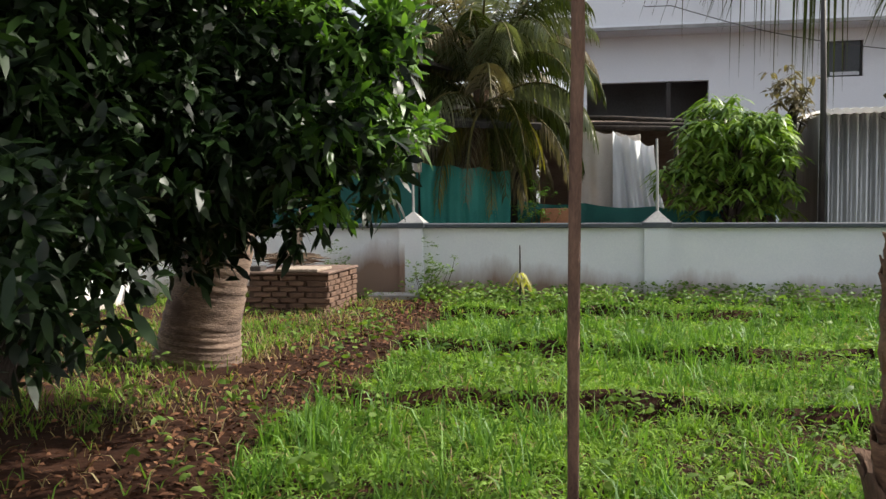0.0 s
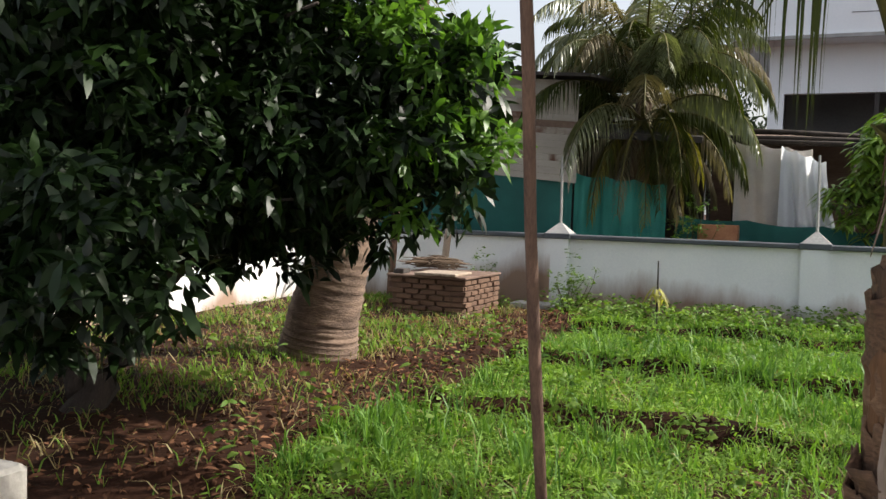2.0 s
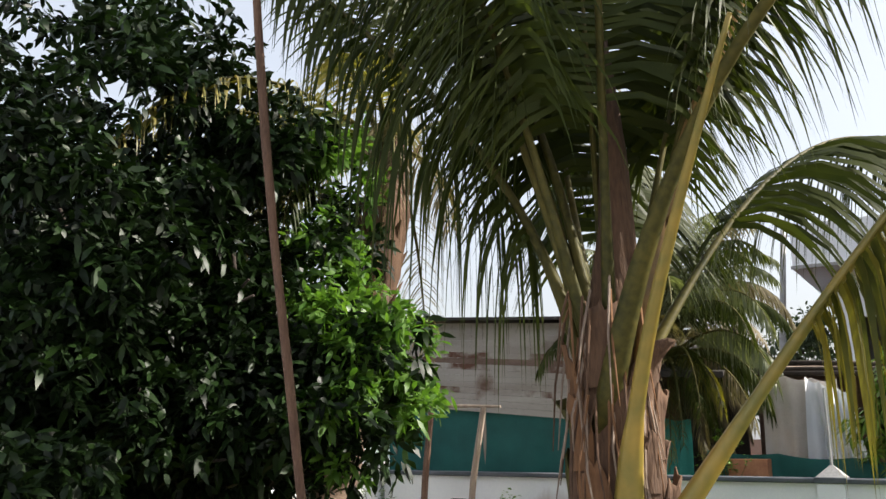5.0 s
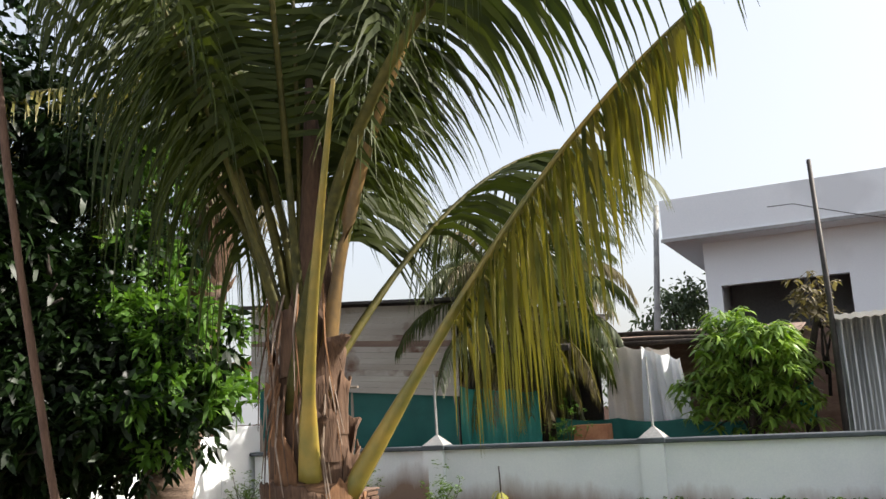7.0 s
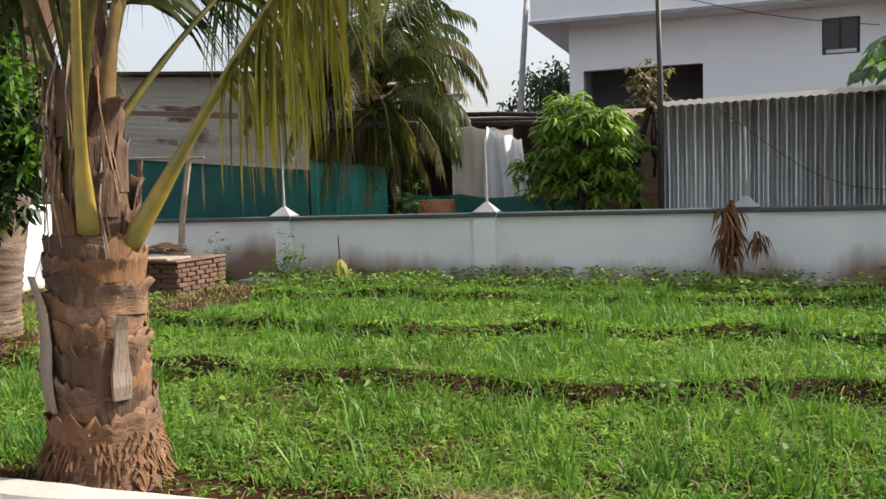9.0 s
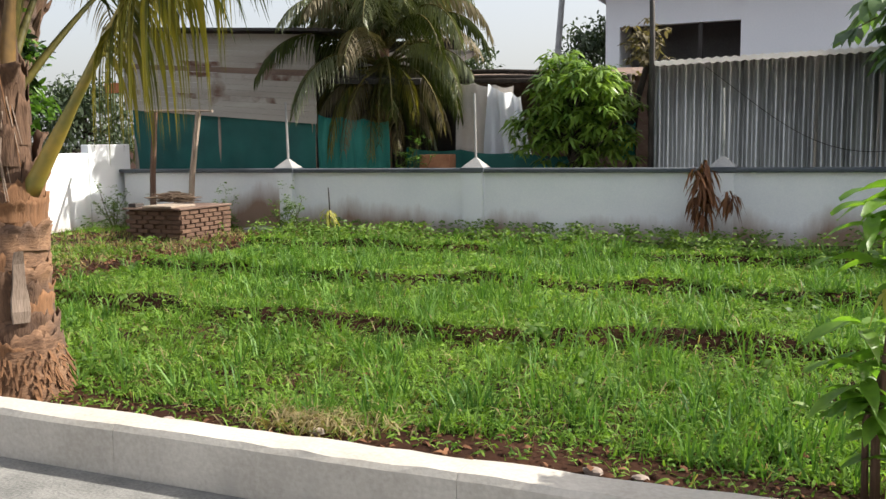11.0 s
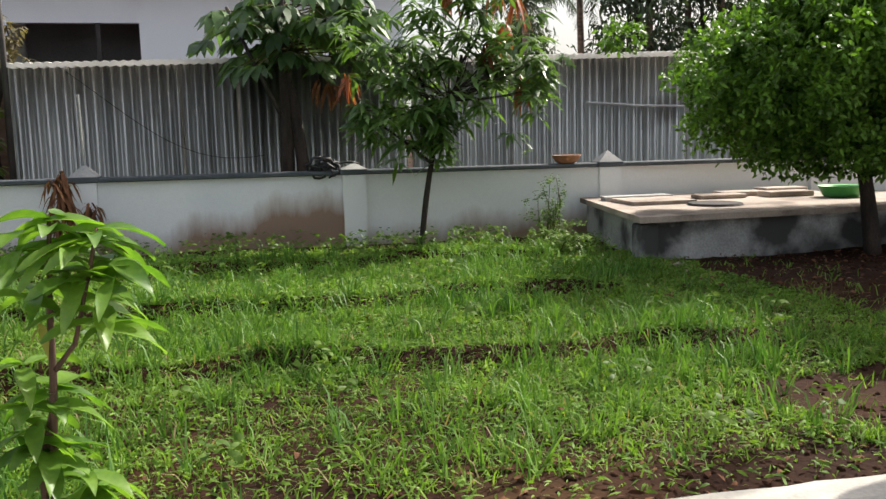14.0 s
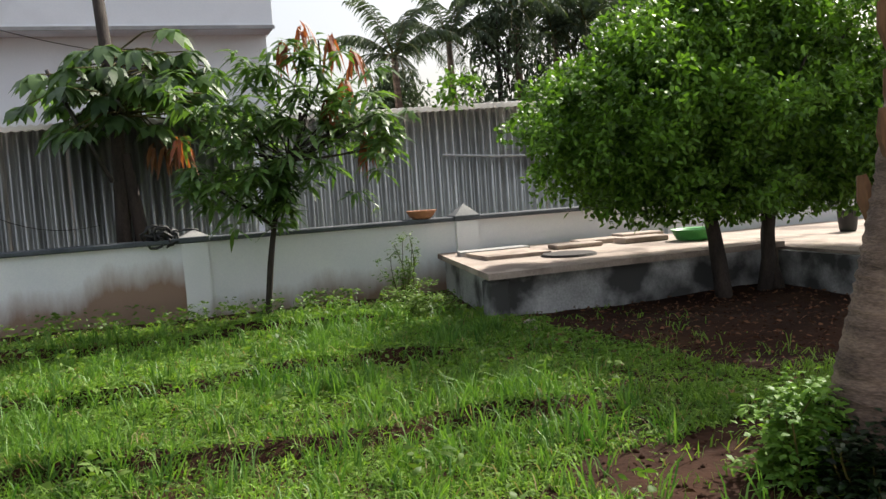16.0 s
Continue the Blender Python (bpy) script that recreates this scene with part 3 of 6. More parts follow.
build_tin_shed(5.95, 11.9, 2.69, 2.80, 15.0, "long grey corrugated iron shed with a pale roof edge", True)
build_tin_shed(12.0, 19.2, 2.74, 2.90, 15.12, "dull grey corrugated iron shed beyond the papaya", False)
for k, (a, b) in enumerate((((6.75, 14.93, 2.62), (9.6, 14.93, 1.3)),)):
    pts = [Vector(a).lerp(Vector(b), i / 14) + Vector((0, 0, -0.55 * math.sin(math.pi * i / 14) * (0.5 + i / 28))) for i in range(15)]
    solid("hanging_cable", Geo().tube(pts, [0.006] * 15, 5), "iron", "thin black cable sagging across the corrugated shed", "cable")

# ---- plank shed with green nets ----


def build_plank_shed():
    s = thing("plank_shed", (-2.4, 15.5, 0), "weathered grey plank shed with a dark sagging roof", "shed")
    n = 15
    for i in range(n):
        t0, t1 = i / n, (i + 1) / n
        la, lb = 2.26 + (3.80 - 2.26) * t0, 2.26 + (3.80 - 2.26) * t1
        ra, rb = 1.87 + (3.50 - 1.87) * t0, 1.87 + (3.50 - 1.87) * t1
        y = 14.6 + 0.004 * (i % 2)
        g = Geo().add([(-4.65, y, la), (-0.15, y, ra), (-0.15, y, rb - 0.003), (-4.65, y, lb - 0.003), (-4.65, y + 0.025, la), (-0.15, y + 0.025, ra), (-0.15, y + 0.025, rb - 0.003), (-4.65, y + 0.025, lb - 0.003)],
                      [(0, 1, 2, 3), (7, 6, 5, 4), (0, 4, 5, 1), (1, 5, 6, 2), (2, 6, 7, 3), (3, 7, 4, 0)])
        part("plank", g, "board_dark" if i == 8 else "board_rust" if i in (7, 9, 3) else "board", s)
    part("roof", Geo().add([(-4.9, 14.35, 3.84), (0.1, 14.35, 3.52), (0.5, 18.2, 3.75), (-4.9, 18.2, 4.0), (-4.9, 14.35, 3.89), (0.1, 14.35, 3.57), (0.5, 18.2, 3.8), (-4.9, 18.2, 4.05)],
                           [(0, 1, 2, 3), (7, 6, 5, 4), (0, 4, 5, 1), (1, 5, 6, 2), (2, 6, 7, 3), (3, 7, 4, 0)]), "roof_dark", s, "dark tarred roof sheet")
    for x in (-4.5, -2.4, -0.3):
        part("post", Geo().tube([(x, 14.72, 0), (x + 0.02, 14.72, 2.9)], [0.06, 0.05], 8), "grey_wood", s)
    # dark sheet in place of the shade deep inside the shed
    part("shade_back", Geo().box(-4.8, 18.0, 0, 1.4, 18.1, 3.7), "roof_dark", s)
    part("inner_roof", Geo().add([(-0.1, 14.9, 2.62), (1.7, 15.2, 2.55), (1.7, 18, 3.3), (-0.1, 18, 3.5), (-0.1, 14.9, 2.72), (1.7, 15.2, 2.65), (1.7, 18, 3.4), (-0.1, 18, 3.6)],
                                 [(0, 1, 2, 3), (7, 6, 5, 4), (0, 4, 5, 1), (1, 5, 6, 2), (2, 6, 7, 3), (3, 7, 4, 0)]), "roof_dark", s, "dark lean-to roof")
    part("beam", Geo().box(-5.3, 14.75, 2.62, -4.66, 14.95, 2.82), "orange", s, "rust-orange beam end")


build_plank_shed()


def hanging(name, x0, x1, z0, z1, y, mat, label, category, waves=9, depth=0.05, seed=1, z1b=None, group="", flare=0.0):
    g = Geo()
    rnd = random.Random(seed)
    ph = [rnd.uniform(0, 6) for _ in range(4)]
    nx, nz = 60, 14
    z1b = z1 if z1b is None else z1b
    for side in (0, 0.006):
        for j in range(nz + 1):
            for i in range(nx + 1):
                u, v = i / nx, j / nz
                top = z1 + (z1b - z1) * u - 0.05 * abs(math.sin(math.pi * u * 3))
                d = depth * (1.2 - v) * (math.sin(waves * u * 6.28 + ph[0] + v) + 0.6 * math.sin(waves * 2.3 * u * 6.28 + ph[1] + 2 * v))
                d += depth * 0.8 * math.sin(4 * v + 9 * u + ph[2])
                g.v.append((x0 + (x1 - x0) * u + flare * u * (1 - v) ** 1.5, y + d + side, z0 + (top - z0) * v))
    m = (nx + 1) * (nz + 1)
    for j in range(nz):
        for i in range(nx):
            a = j * (nx + 1) + i
            g.f.append((a, a + 1, a + nx + 2, a + nx + 1))
            g.f.append((m + a + nx + 1, m + a + nx + 2, m + a + 1, m + a))
    return solid(name, g, mat, label, category, group=group, smooth=True)


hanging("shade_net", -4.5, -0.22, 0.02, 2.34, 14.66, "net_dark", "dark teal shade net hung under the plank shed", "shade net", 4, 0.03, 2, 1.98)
hanging("shade_net", -0.2, 1.25, 0.02, 2.05, 14.75, "net_light", "bright teal shade net in loose folds beside the shed", "shade net", 4, 0.05, 3, 1.9)
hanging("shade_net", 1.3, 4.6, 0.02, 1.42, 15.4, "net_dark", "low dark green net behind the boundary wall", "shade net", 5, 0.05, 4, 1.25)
hanging("cloth_screen", 2.15, 3.3, 0.02, 2.62, 15.8, "cloth", "greyish sackcloth screen under a pole roof", "cloth", 2, 0.05, 5, 2.5)
hanging("white_cloth", 2.85, 3.5, 0.4, 2.55, 15.6, "white_cloth", "whitish cloth hanging in long folds", "cloth", 2, 0.13, 6, 2.3, flare=0.45)
for k, (a, b) in enumerate((((0.6, 16.1, 2.72), (5.0, 16.1, 2.62)), ((1.2, 16.3, 2.86), (4.6, 16.3, 2.70)), ((1.9, 15.9, 2.64), (5.4, 16.2, 2.5)))):
    stick("roof_pole", [a, tuple((Vector(a) + Vector(b)) / 2 + Vector((0, 0, 0.03))), b], [0.05, 0.045, 0.04], "bark", "dark crooked roof pole over the cloth screen", "pole", group="roof poles of the lean-to")
for x in (0.8, 2.1, 3.9, 5.3):
    stick("support_post", [(x, 16.25, 0), (x + 0.02, 16.25, 1.4), (x, 16.25, 2.66)], [0.05, 0.045, 0.04], "bark", "dark wooden post holding the lean-to poles", "post", group="posts of the lean-to")
solid("lean_to_roof", Geo().add([(0.7, 16.7, 2.78), (5.3, 16.7, 2.64), (5.3, 19, 2.95), (0.7, 19, 3.05), (0.7, 16.7, 2.81), (5.3, 16.7, 2.67), (5.3, 19, 2.98), (0.7, 19, 3.08)],
                                [(0, 1, 2, 3), (7, 6, 5, 4), (0, 4, 5, 1), (1, 5, 6, 2), (2, 6, 7, 3), (3, 7, 4, 0)]), "board_dark", "rusty dark lean-to roof sheet", "roof")
# added dark sheet: its colour gives the lean-to its inner shade
solid("lean_to_back", Geo().box(1.4, 19.05, 0, 5.9, 19.15, 2.9), "board_dark", "dark sheet standing in for shade inside the lean-to", "wall", "structure")

# poles and wires beyond
stick("black_pole", [(5.92, 14.86, 0), (5.925, 14.86, 3.0), (5.89, 14.86, 5.15)], [0.05, 0.045, 0.035], "iron", "thin black iron pole beside the corrugated shed", "pole")
stick("utility_pole", [(-0.5, 32, 0), (-0.42, 32, 4), (-0.05, 32, 8.6)], [0.14, 0.12, 0.09], "cement", "grey concrete utility pole beyond the sheds", "utility pole")
for a, b, sag in (((-0.05, 32, 8.4), (4.7, 29.5, 7.46), 0.12), ((4.7, 29.5, 7.46), (11.05, 29.5, 5.88), 0.2)):
    pts = [Vector(a).lerp(Vector(b), i / 20) - Vector((0, 0, sag * math.sin(math.pi * i / 20))) for i in range(21)]
    solid("overhead_wire", Geo().tube(pts, [0.014] * 21, 5), "iron", "thin dark overhead wire", "wire", group="overhead wires")

# ---- plants ----


def clump_crown(rng, centres, sizes, n_clump, per, spread, lumps=9, lump=0.36):
    """Leaf places and ways: rosettes of leaves on lumps that ride on the skins of ellipsoids."""
    pos, way = [], []
    for (c, s, share) in zip(centres, sizes, n_clump):
        k = max(4, share // lumps)
        d = rng.normal(0, 1, (k, 3))
        d /= np.linalg.norm(d, axis=1, keepdims=True)
        heart = np.array(c) + d * np.array(s) * rng.uniform(0.55, 0.98, (k, 1))
        size = rng.uniform(0.55, 1.1, (k, 1)) * lump
        pick = rng.integers(0, k, share)
        e = rng.normal(0, 1, (share, 3)) + np.array([0, 0, 0.35])
        e /= np.linalg.norm(e, axis=1, keepdims=True)
        p = heart[pick] + e * size[pick] * rng.uniform(0.7, 1.05, (share, 1)) * np.array([1, 1, 0.75])
        tip = np.repeat(p, per, 0) + rng.normal(0, spread, (share * per, 3))
        turn = rng.normal(0, 1, (share * per, 3))
        turn /= np.linalg.norm(turn, axis=1, keepdims=True)
        w = np.repeat(e, per, 0) * 0.45 + turn * 0.85
        pos.append(tip)
        way.append(w)
    return np.concatenate(pos), np.concatenate(way)


def limb(g, a, b, r0, r1, rnd, n=6, bend=0.12):
    a, b = Vector(a), Vector(b)
    off = Vector((rnd.uniform(-1, 1), rnd.uniform(-1, 1), rnd.uniform(-0.4, 0.4))) * bend * (b - a).length
    pts = [a.lerp(b, i / n) + off * math.sin(math.pi * i / n) for i in range(n + 1)]
    g.tube(pts, [r0 + (r1 - r0) * i / n for i in range(n + 1)], 7, 0.06, rnd)
    return pts


def arch(base, start, length, droop, n=26):
    """A midrib that leaves its base in one direction and bends over by its weight."""
    p, d = Vector(base), Vector(start).normalized()
    pts = [p.copy()]
    for i in range(n):
        d = (d + Vector((0, 0, -1)) * droop * (0.25 + 1.5 * i / n) / n * 2.0).normalized()
        p = p + d * (length / n)
        pts.append(p.copy())
    return pts


def bend(a, b, c, d, n=26):
    """A cubic curve through four guiding points."""
    a, b, c, d = Vector(a), Vector(b), Vector(c), Vector(d)
    out = []
    for i in range(n + 1):
        t = i / n
        out.append(a * (1 - t) ** 3 + b * 3 * t * (1 - t) ** 2 + c * 3 * t * t * (1 - t) + d * t ** 3)
    return out


def frond(parent, pts, leaf_len, rnd, mat, rachis_mat="rachis_green", bare=0.22, hang=0.55, pairs=58, thick=0.035, cut=False, wide=0.034):
    """A palm frond: an arching midrib with two rows of long hanging leaflets."""
    n = len(pts) - 1
    m = len(pts)
    g = Geo().tube(pts, [thick * (1.5 - 0.6 * min(1, i / (m * 0.2)) if i < m * 0.2 else 0.9 * (1 - 0.85 * i / m) + 0.05) for i in range(m)], 7, 0.02, rnd, 0.7)
    rib = part("frond", g, rachis_mat, parent, smooth=True)
    if cut:
        return rib
    v, f = [], []
    for k in range(pairs):
        t = bare + (1 - bare) * (k + rnd.random() * 0.5) / pairs
        q = t * n
        i = min(int(q), n - 1)
        o = pts[i].lerp(pts[i + 1], q - i)
        ax = (pts[i + 1] - pts[i]).normalized()
        s = ax.cross(Vector((0, 0, 1)))
        s = s.normalized() if s.length > 0.05 else Vector((1, 0, 0))
        u = s.cross(ax)
        size = leaf_len * (0.55 + 0.45 * math.sin(math.pi * min(1, (t - bare) / (1 - bare) * 1.15 + 0.12))) * rnd.uniform(0.85, 1.1)
        if t > 0.9:
            size *= 0.7
        for sg in (-1, 1):
            if rnd.random() < 0.04:
                continue
            w = (s * sg * rnd.uniform(0.75, 1.0) + ax * rnd.uniform(0.45, 0.75) + u * rnd.uniform(0.0, 0.3)).normalized()
            a = o.copy()
            seg = 5
            wid = wide * rnd.uniform(0.8, 1.15)
            flat = ax.lerp(u, rnd.uniform(0.1, 0.6)).normalized()
            start_i = len(v)
            for j in range(seg + 1):
                tj = j / seg
                hw = wid * 0.5 * (0.55 + 1.2 * tj if tj < 0.35 else (1 - tj) / 0.65 + 0.03)
                v.append(tuple(a - flat * hw))
                v.append(tuple(a + flat * hw))
                w = (w + Vector((0, 0, -1)) * hang * rnd.uniform(0.8, 1.2) * 0.42).normalized()
                a = a + w * (size / seg)
            for j in range(seg):
                b = start_i + j * 2
                f.append((b, b + 1, b + 3, b + 2))
    part("blade", raw_mesh("blade", mat, np.array(v), np.array(f)), mat, rib)
    return rib


# the coconut palm beside the kerb
def build_near_palm():
    rnd = random.Random(11)
    palm = thing("coconut_palm", (4.1, 4.02, 0), "young coconut palm with a shaggy brown trunk beside the kerb", "palm tree")
    C = Vector((4.1, 4.02, 0))
    prof = [(0.0, 0.32), (0.1, 0.305), (0.22, 0.27), (0.35, 0.24), (0.5, 0.225), (0.7, 0.22), (0.9, 0.228), (1.05, 0.225), (1.2, 0.215), (1.3, 0.19)]

    def girth(z):
        for (za, ra), (zb, rb) in zip(prof, prof[1:]):
            if z <= zb:
                return ra + (rb - ra) * (z - za) / (zb - za)
        return 0.2
    zs = [i * 0.035 for i in range(37)]
    g = Geo().tube([C + Vector((0.015 * math.sin(5 * z), 0.01, z - 0.05)) for z in zs], [girth(z) * (1 + 0.025 * (i % 3 == 0)) for i, z in enumerate(zs)], 28, 0.035, rnd)
    part("trunk", g, "palm_bark", palm, "ringed brown trunk", smooth=True)
    part("crown_shaft", Geo().tube([C + Vector((0.0, 0.0, z)) for z in (1.15, 1.35, 1.6, 1.85, 2.1, 2.4)], [0.19, 0.18, 0.16, 0.115, 0.07, 0.015], 16, 0.10, rnd), "old_bark", palm, "brown fibrous heart of the crown")

    part("spear", Geo().tube([C + Vector((0.02, 0.02, 1.4)), C + Vector((0.03, 0.03, 2.0)), C + Vector((0.02, 0.05, 2.6)), C + Vector((0.0, 0.06, 3.1))], [0.11, 0.09, 0.06, 0.02], 12, 0.1, rnd), "old_bark", palm, "upright bundle of unopened brown fronds", smooth=True)

    def wrap(z, a0, span, hgt, r0, flare, mat, name):
        """A torn, crumpled sheet of old leaf-sheath fibre wrapped round the trunk."""
        gg = Geo()
        n = max(12, int(span * 22))
        rows = [0.0, 0.2, 0.4, 0.6, 0.8, 1.0]
        seed = rnd.uniform(0, 50)
        slant = rnd.uniform(-0.12, 0.12)
        for side in (0, 0.007):
            for i in range(n + 1):
                u = abs(i / n - 0.5) * 2
                a = a0 + span * (i / n - 0.5) * 2
                tear = noise.noise((a * 5.0, seed, 0)) * 0.55 + noise.noise((a * 17.0, seed, 3)) * 0.4
                jag = hgt * (1 - 0.6 * u ** 3) * (0.85 + 0.45 * tear)
                for tz in rows:
                    fold = noise.noise((a * 6.0, z * 9 + tz * 1.3, seed)) * 0.022 + noise.noise((a * 19.0, tz * 2.5, seed)) * 0.008
                    lift = flare * (0.35 + 0.9 * max(0.0, noise.noise((a * 3.0, seed, 9)) + 0.3)) * tz ** 3
                    rr = r0 + (0.012 + fold * (0.4 + tz)) * (1 - u * u) + lift * (1 - u) + side
                    gg.v.append((C.x + rr * math.cos(a), C.y + rr * math.sin(a), z + jag * tz + slant * (i / n - 0.5) * span * r0 * 2 - 0.02))
        w = len(rows)
        m = (n + 1) * w
        for i in range(n):
            for j in range(w - 1):
                q = i * w + j
                gg.f += [(q, q + 1, q + w + 1, q + w), (m + q, m + q + w, m + q + w + 1, m + q + 1)]
            q = i * w + w - 1
            gg.f.append((q, m + q, m + q + w, q + w))
        part(name, gg, mat, palm, smooth=True)
    for k in range(30):
        z = 0.16 + 0.98 * (k / 30)
        wrap(z, k * 2.4 + rnd.uniform(-0.4, 0.4), rnd.uniform(0.8, 1.7), rnd.uniform(0.12, 0.30), girth(z + 0.05) - 0.008, rnd.choice((0.01, 0.02, 0.03, 0.06, 0.09)),
             ("palm_bark", "old_bark", "fibre", "palm_bark", "palm_bark", "old_bark", "fibre", "palm_bark", "fibre")[k % 9], "leaf_base")
    for k in range(16):
        z = 1.12 + 0.6 * k / 16
        wrap(z, k * 2.4 + rnd.uniform(-0.4, 0.4), rnd.uniform(0.35, 0.8), rnd.uniform(0.2, 0.42), 0.19 - 0.07 * (z - 1.2), rnd.choice((0.01, 0.03, 0.10)), ("old_bark", "old_bark", "fibre", "old_bark", "rachis_green")[k % 5], "fibre_flap")
    # long strands of fibre that hang from the crown
    for k in range(40):
        a = rnd.uniform(3.3, 6.2)
        r = rnd.uniform(0.14, 0.2)
        top = Vector((C.x + r * math.cos(a), C.y + r * math.sin(a), rnd.uniform(1.5, 2.1)))
        end = Vector((C.x + (r + 0.06) * math.cos(a + rnd.uniform(-0.3, 0.3)), C.y + (r + 0.06) * math.sin(a), top.z - rnd.uniform(0.25, 0.6)))
        part("fibre_strand", Geo().tube([top, top.lerp(end, 0.5) + Vector((rnd.uniform(-0.02, 0.02), -0.03, 0)), end], [0.006, 0.005, 0.002], 4), ("sheath", "fibre", "old_bark")[k % 3], palm)
    # pale dead sheath slabs
    for (a, z0, z1, w) in ((4.2, 0.40, 1.03, 0.07), (5.75, 0.45, 0.84, 0.05)):
        c, s = math.cos(a), math.sin(a)
        gg = Geo()
        for i in range(7):
            t = i / 6
            z = z0 + (z1 - z0) * t
            r = 0.255 + 0.05 * t * t + 0.01 * math.sin(7 * t)
            hw = w * (1 - 0.55 * t ** 2) * (1 + 0.12 * math.sin(9 * t + a))
            r += 0.012 * noise.noise((t * 4, a, 2))
            for q in (-1, 1):
                gg.v.append((C.x + r * c - s * hw * q, C.y + r * s + c * hw * q, z))
                gg.v.append((C.x + (r + 0.016) * c - s * hw * q * 0.9, C.y + (r + 0.016) * s + c * hw * q * 0.9, z))
        for i in range(6):
            b = i * 4
            gg.f += [(b + 1, b + 3, b + 7, b + 5), (b, b + 4, b + 6, b + 2), (b, b + 1, b + 5, b + 4), (b + 3, b + 2, b + 6, b + 7)]
        gg.f += [(0, 2, 3, 1), (24, 25, 27, 26)]
        part("dead_sheath", gg, "sheath", palm, "pale grey dead sheath")
    gg = Geo()
    for k in range(420):
        a = rnd.uniform(0, 6.283)
        z = rnd.uniform(0.02, 0.34)
        r = 0.325 - 0.22 * z
        q = Vector((C.x + r * math.cos(a), C.y + r * math.sin(a), z))
        e = q + Vector((math.cos(a + rnd.uniform(-.6, .6)) * rnd.uniform(0.01, 0.06), math.sin(a) * rnd.uniform(0.01, 0.06), -rnd.uniform(0.02, 0.1)))
        gg.tube([q, e], [0.012, 0.004], 3)
    part("root_fibre", gg, "fibre", palm)
    # guided fronds: the low one with the yellow midrib, the brown one above it, and the pair hanging to the west
    guided = (
        (bend((4.28, 4.03, 1.12), (4.81, 4.10, 1.83), (5.35, 4.04, 2.54), (6.12, 4.06, 3.01)), 0.85, "palm_mixed", "rachis", 0.36, 3.2, 0.042),
        (bend((4.2, 4.0, 1.5), (4.3, 3.95, 2.4), (4.7, 3.9, 3.3), (5.9, 3.9, 4.5)), 1.0, "palm_leaf", "rachis_brown", 0.45, 0.9, 0.05),
        (bend((4.00, 4.05, 1.50), (3.87, 4.07, 2.63), (2.84, 4.05, 3.36), (2.08, 4.06, 4.09)), 1.05, "palm_leaf", "rachis_green", 0.26, 3.0, 0.042),
        (bend((4.1, 3.9, 1.5), (4.5, 3.6, 2.8), (5.4, 3.3, 3.6), (6.9, 3.1, 3.2)), 0.9, "palm_leaf", "rachis_green", 0.5, 1.2, 0.04),
        (bend((4.0, 4.1, 1.5), (3.8, 4.2, 3.0), (3.0, 4.2, 4.5), (1.1, 4.3, 4.8)), 0.9, "palm_leaf", "rachis_green", 0.35, 1.6, 0.04),
        (bend((4.05, 4.1, 1.5), (3.85, 4.2, 2.8), (3.4, 4.3, 3.9), (2.2, 4.4, 4.5)), 1.0, "palm_leaf", "rachis_green", 0.35, 1.2, 0.04),
    )
    for pts, lf, mat, rm, bare, hg, th in guided:
        frond(palm, pts, lf, rnd, mat, rm, bare, hg, 112 if mat == "palm_mixed" else 84, th, wide=0.04)
    for d, ln, dr in (((-0.20, 0.55, 0.85), 3.0, 0.7), ((0.30, 0.60, 0.85), 3.1, 0.7), ((-0.05, 0.05, 1.0), 3.3, 0.35), ((-0.25, -0.12, 1.0), 3.2, 0.6), ((0.16, 0.2, 1.0), 3.2, 0.5), ((-0.1, 0.3, 1.0), 3.2, 0.5), ((-0.28, -0.05, 1.0), 3.2, 0.4), ((-0.3, 0.4, 1.0), 3.4, 0.45), ((0.1, -0.25, 1.0), 3.3, 0.5), ((-0.15, -0.3, 1.0), 3.3, 0.6), ((0.25, 0.1, 1.0), 3.4, 0.4)):
        o = (4.1 + 0.1 * d[0], 4.0 + 0.1 * d[1], 1.6)
        frond(palm, arch(o, d, ln, dr), 1.0, rnd, "palm_leaf", "rachis_green", 0.34, 1.1, 92, 0.027, wide=0.036)
    frond(palm, bend((4.2, 3.86, 1.22), (4.28, 3.72, 1.7), (4.55, 3.45, 2.15), (4.855, 3.134, 2.66)), 0.5, rnd, "palm_leaf", "rachis", thick=0.042, cut=True)
    palm.location = (3.965, 4.106, 0)
    palm.scale = (1, 1, 1.08)
    return palm


build_near_palm()


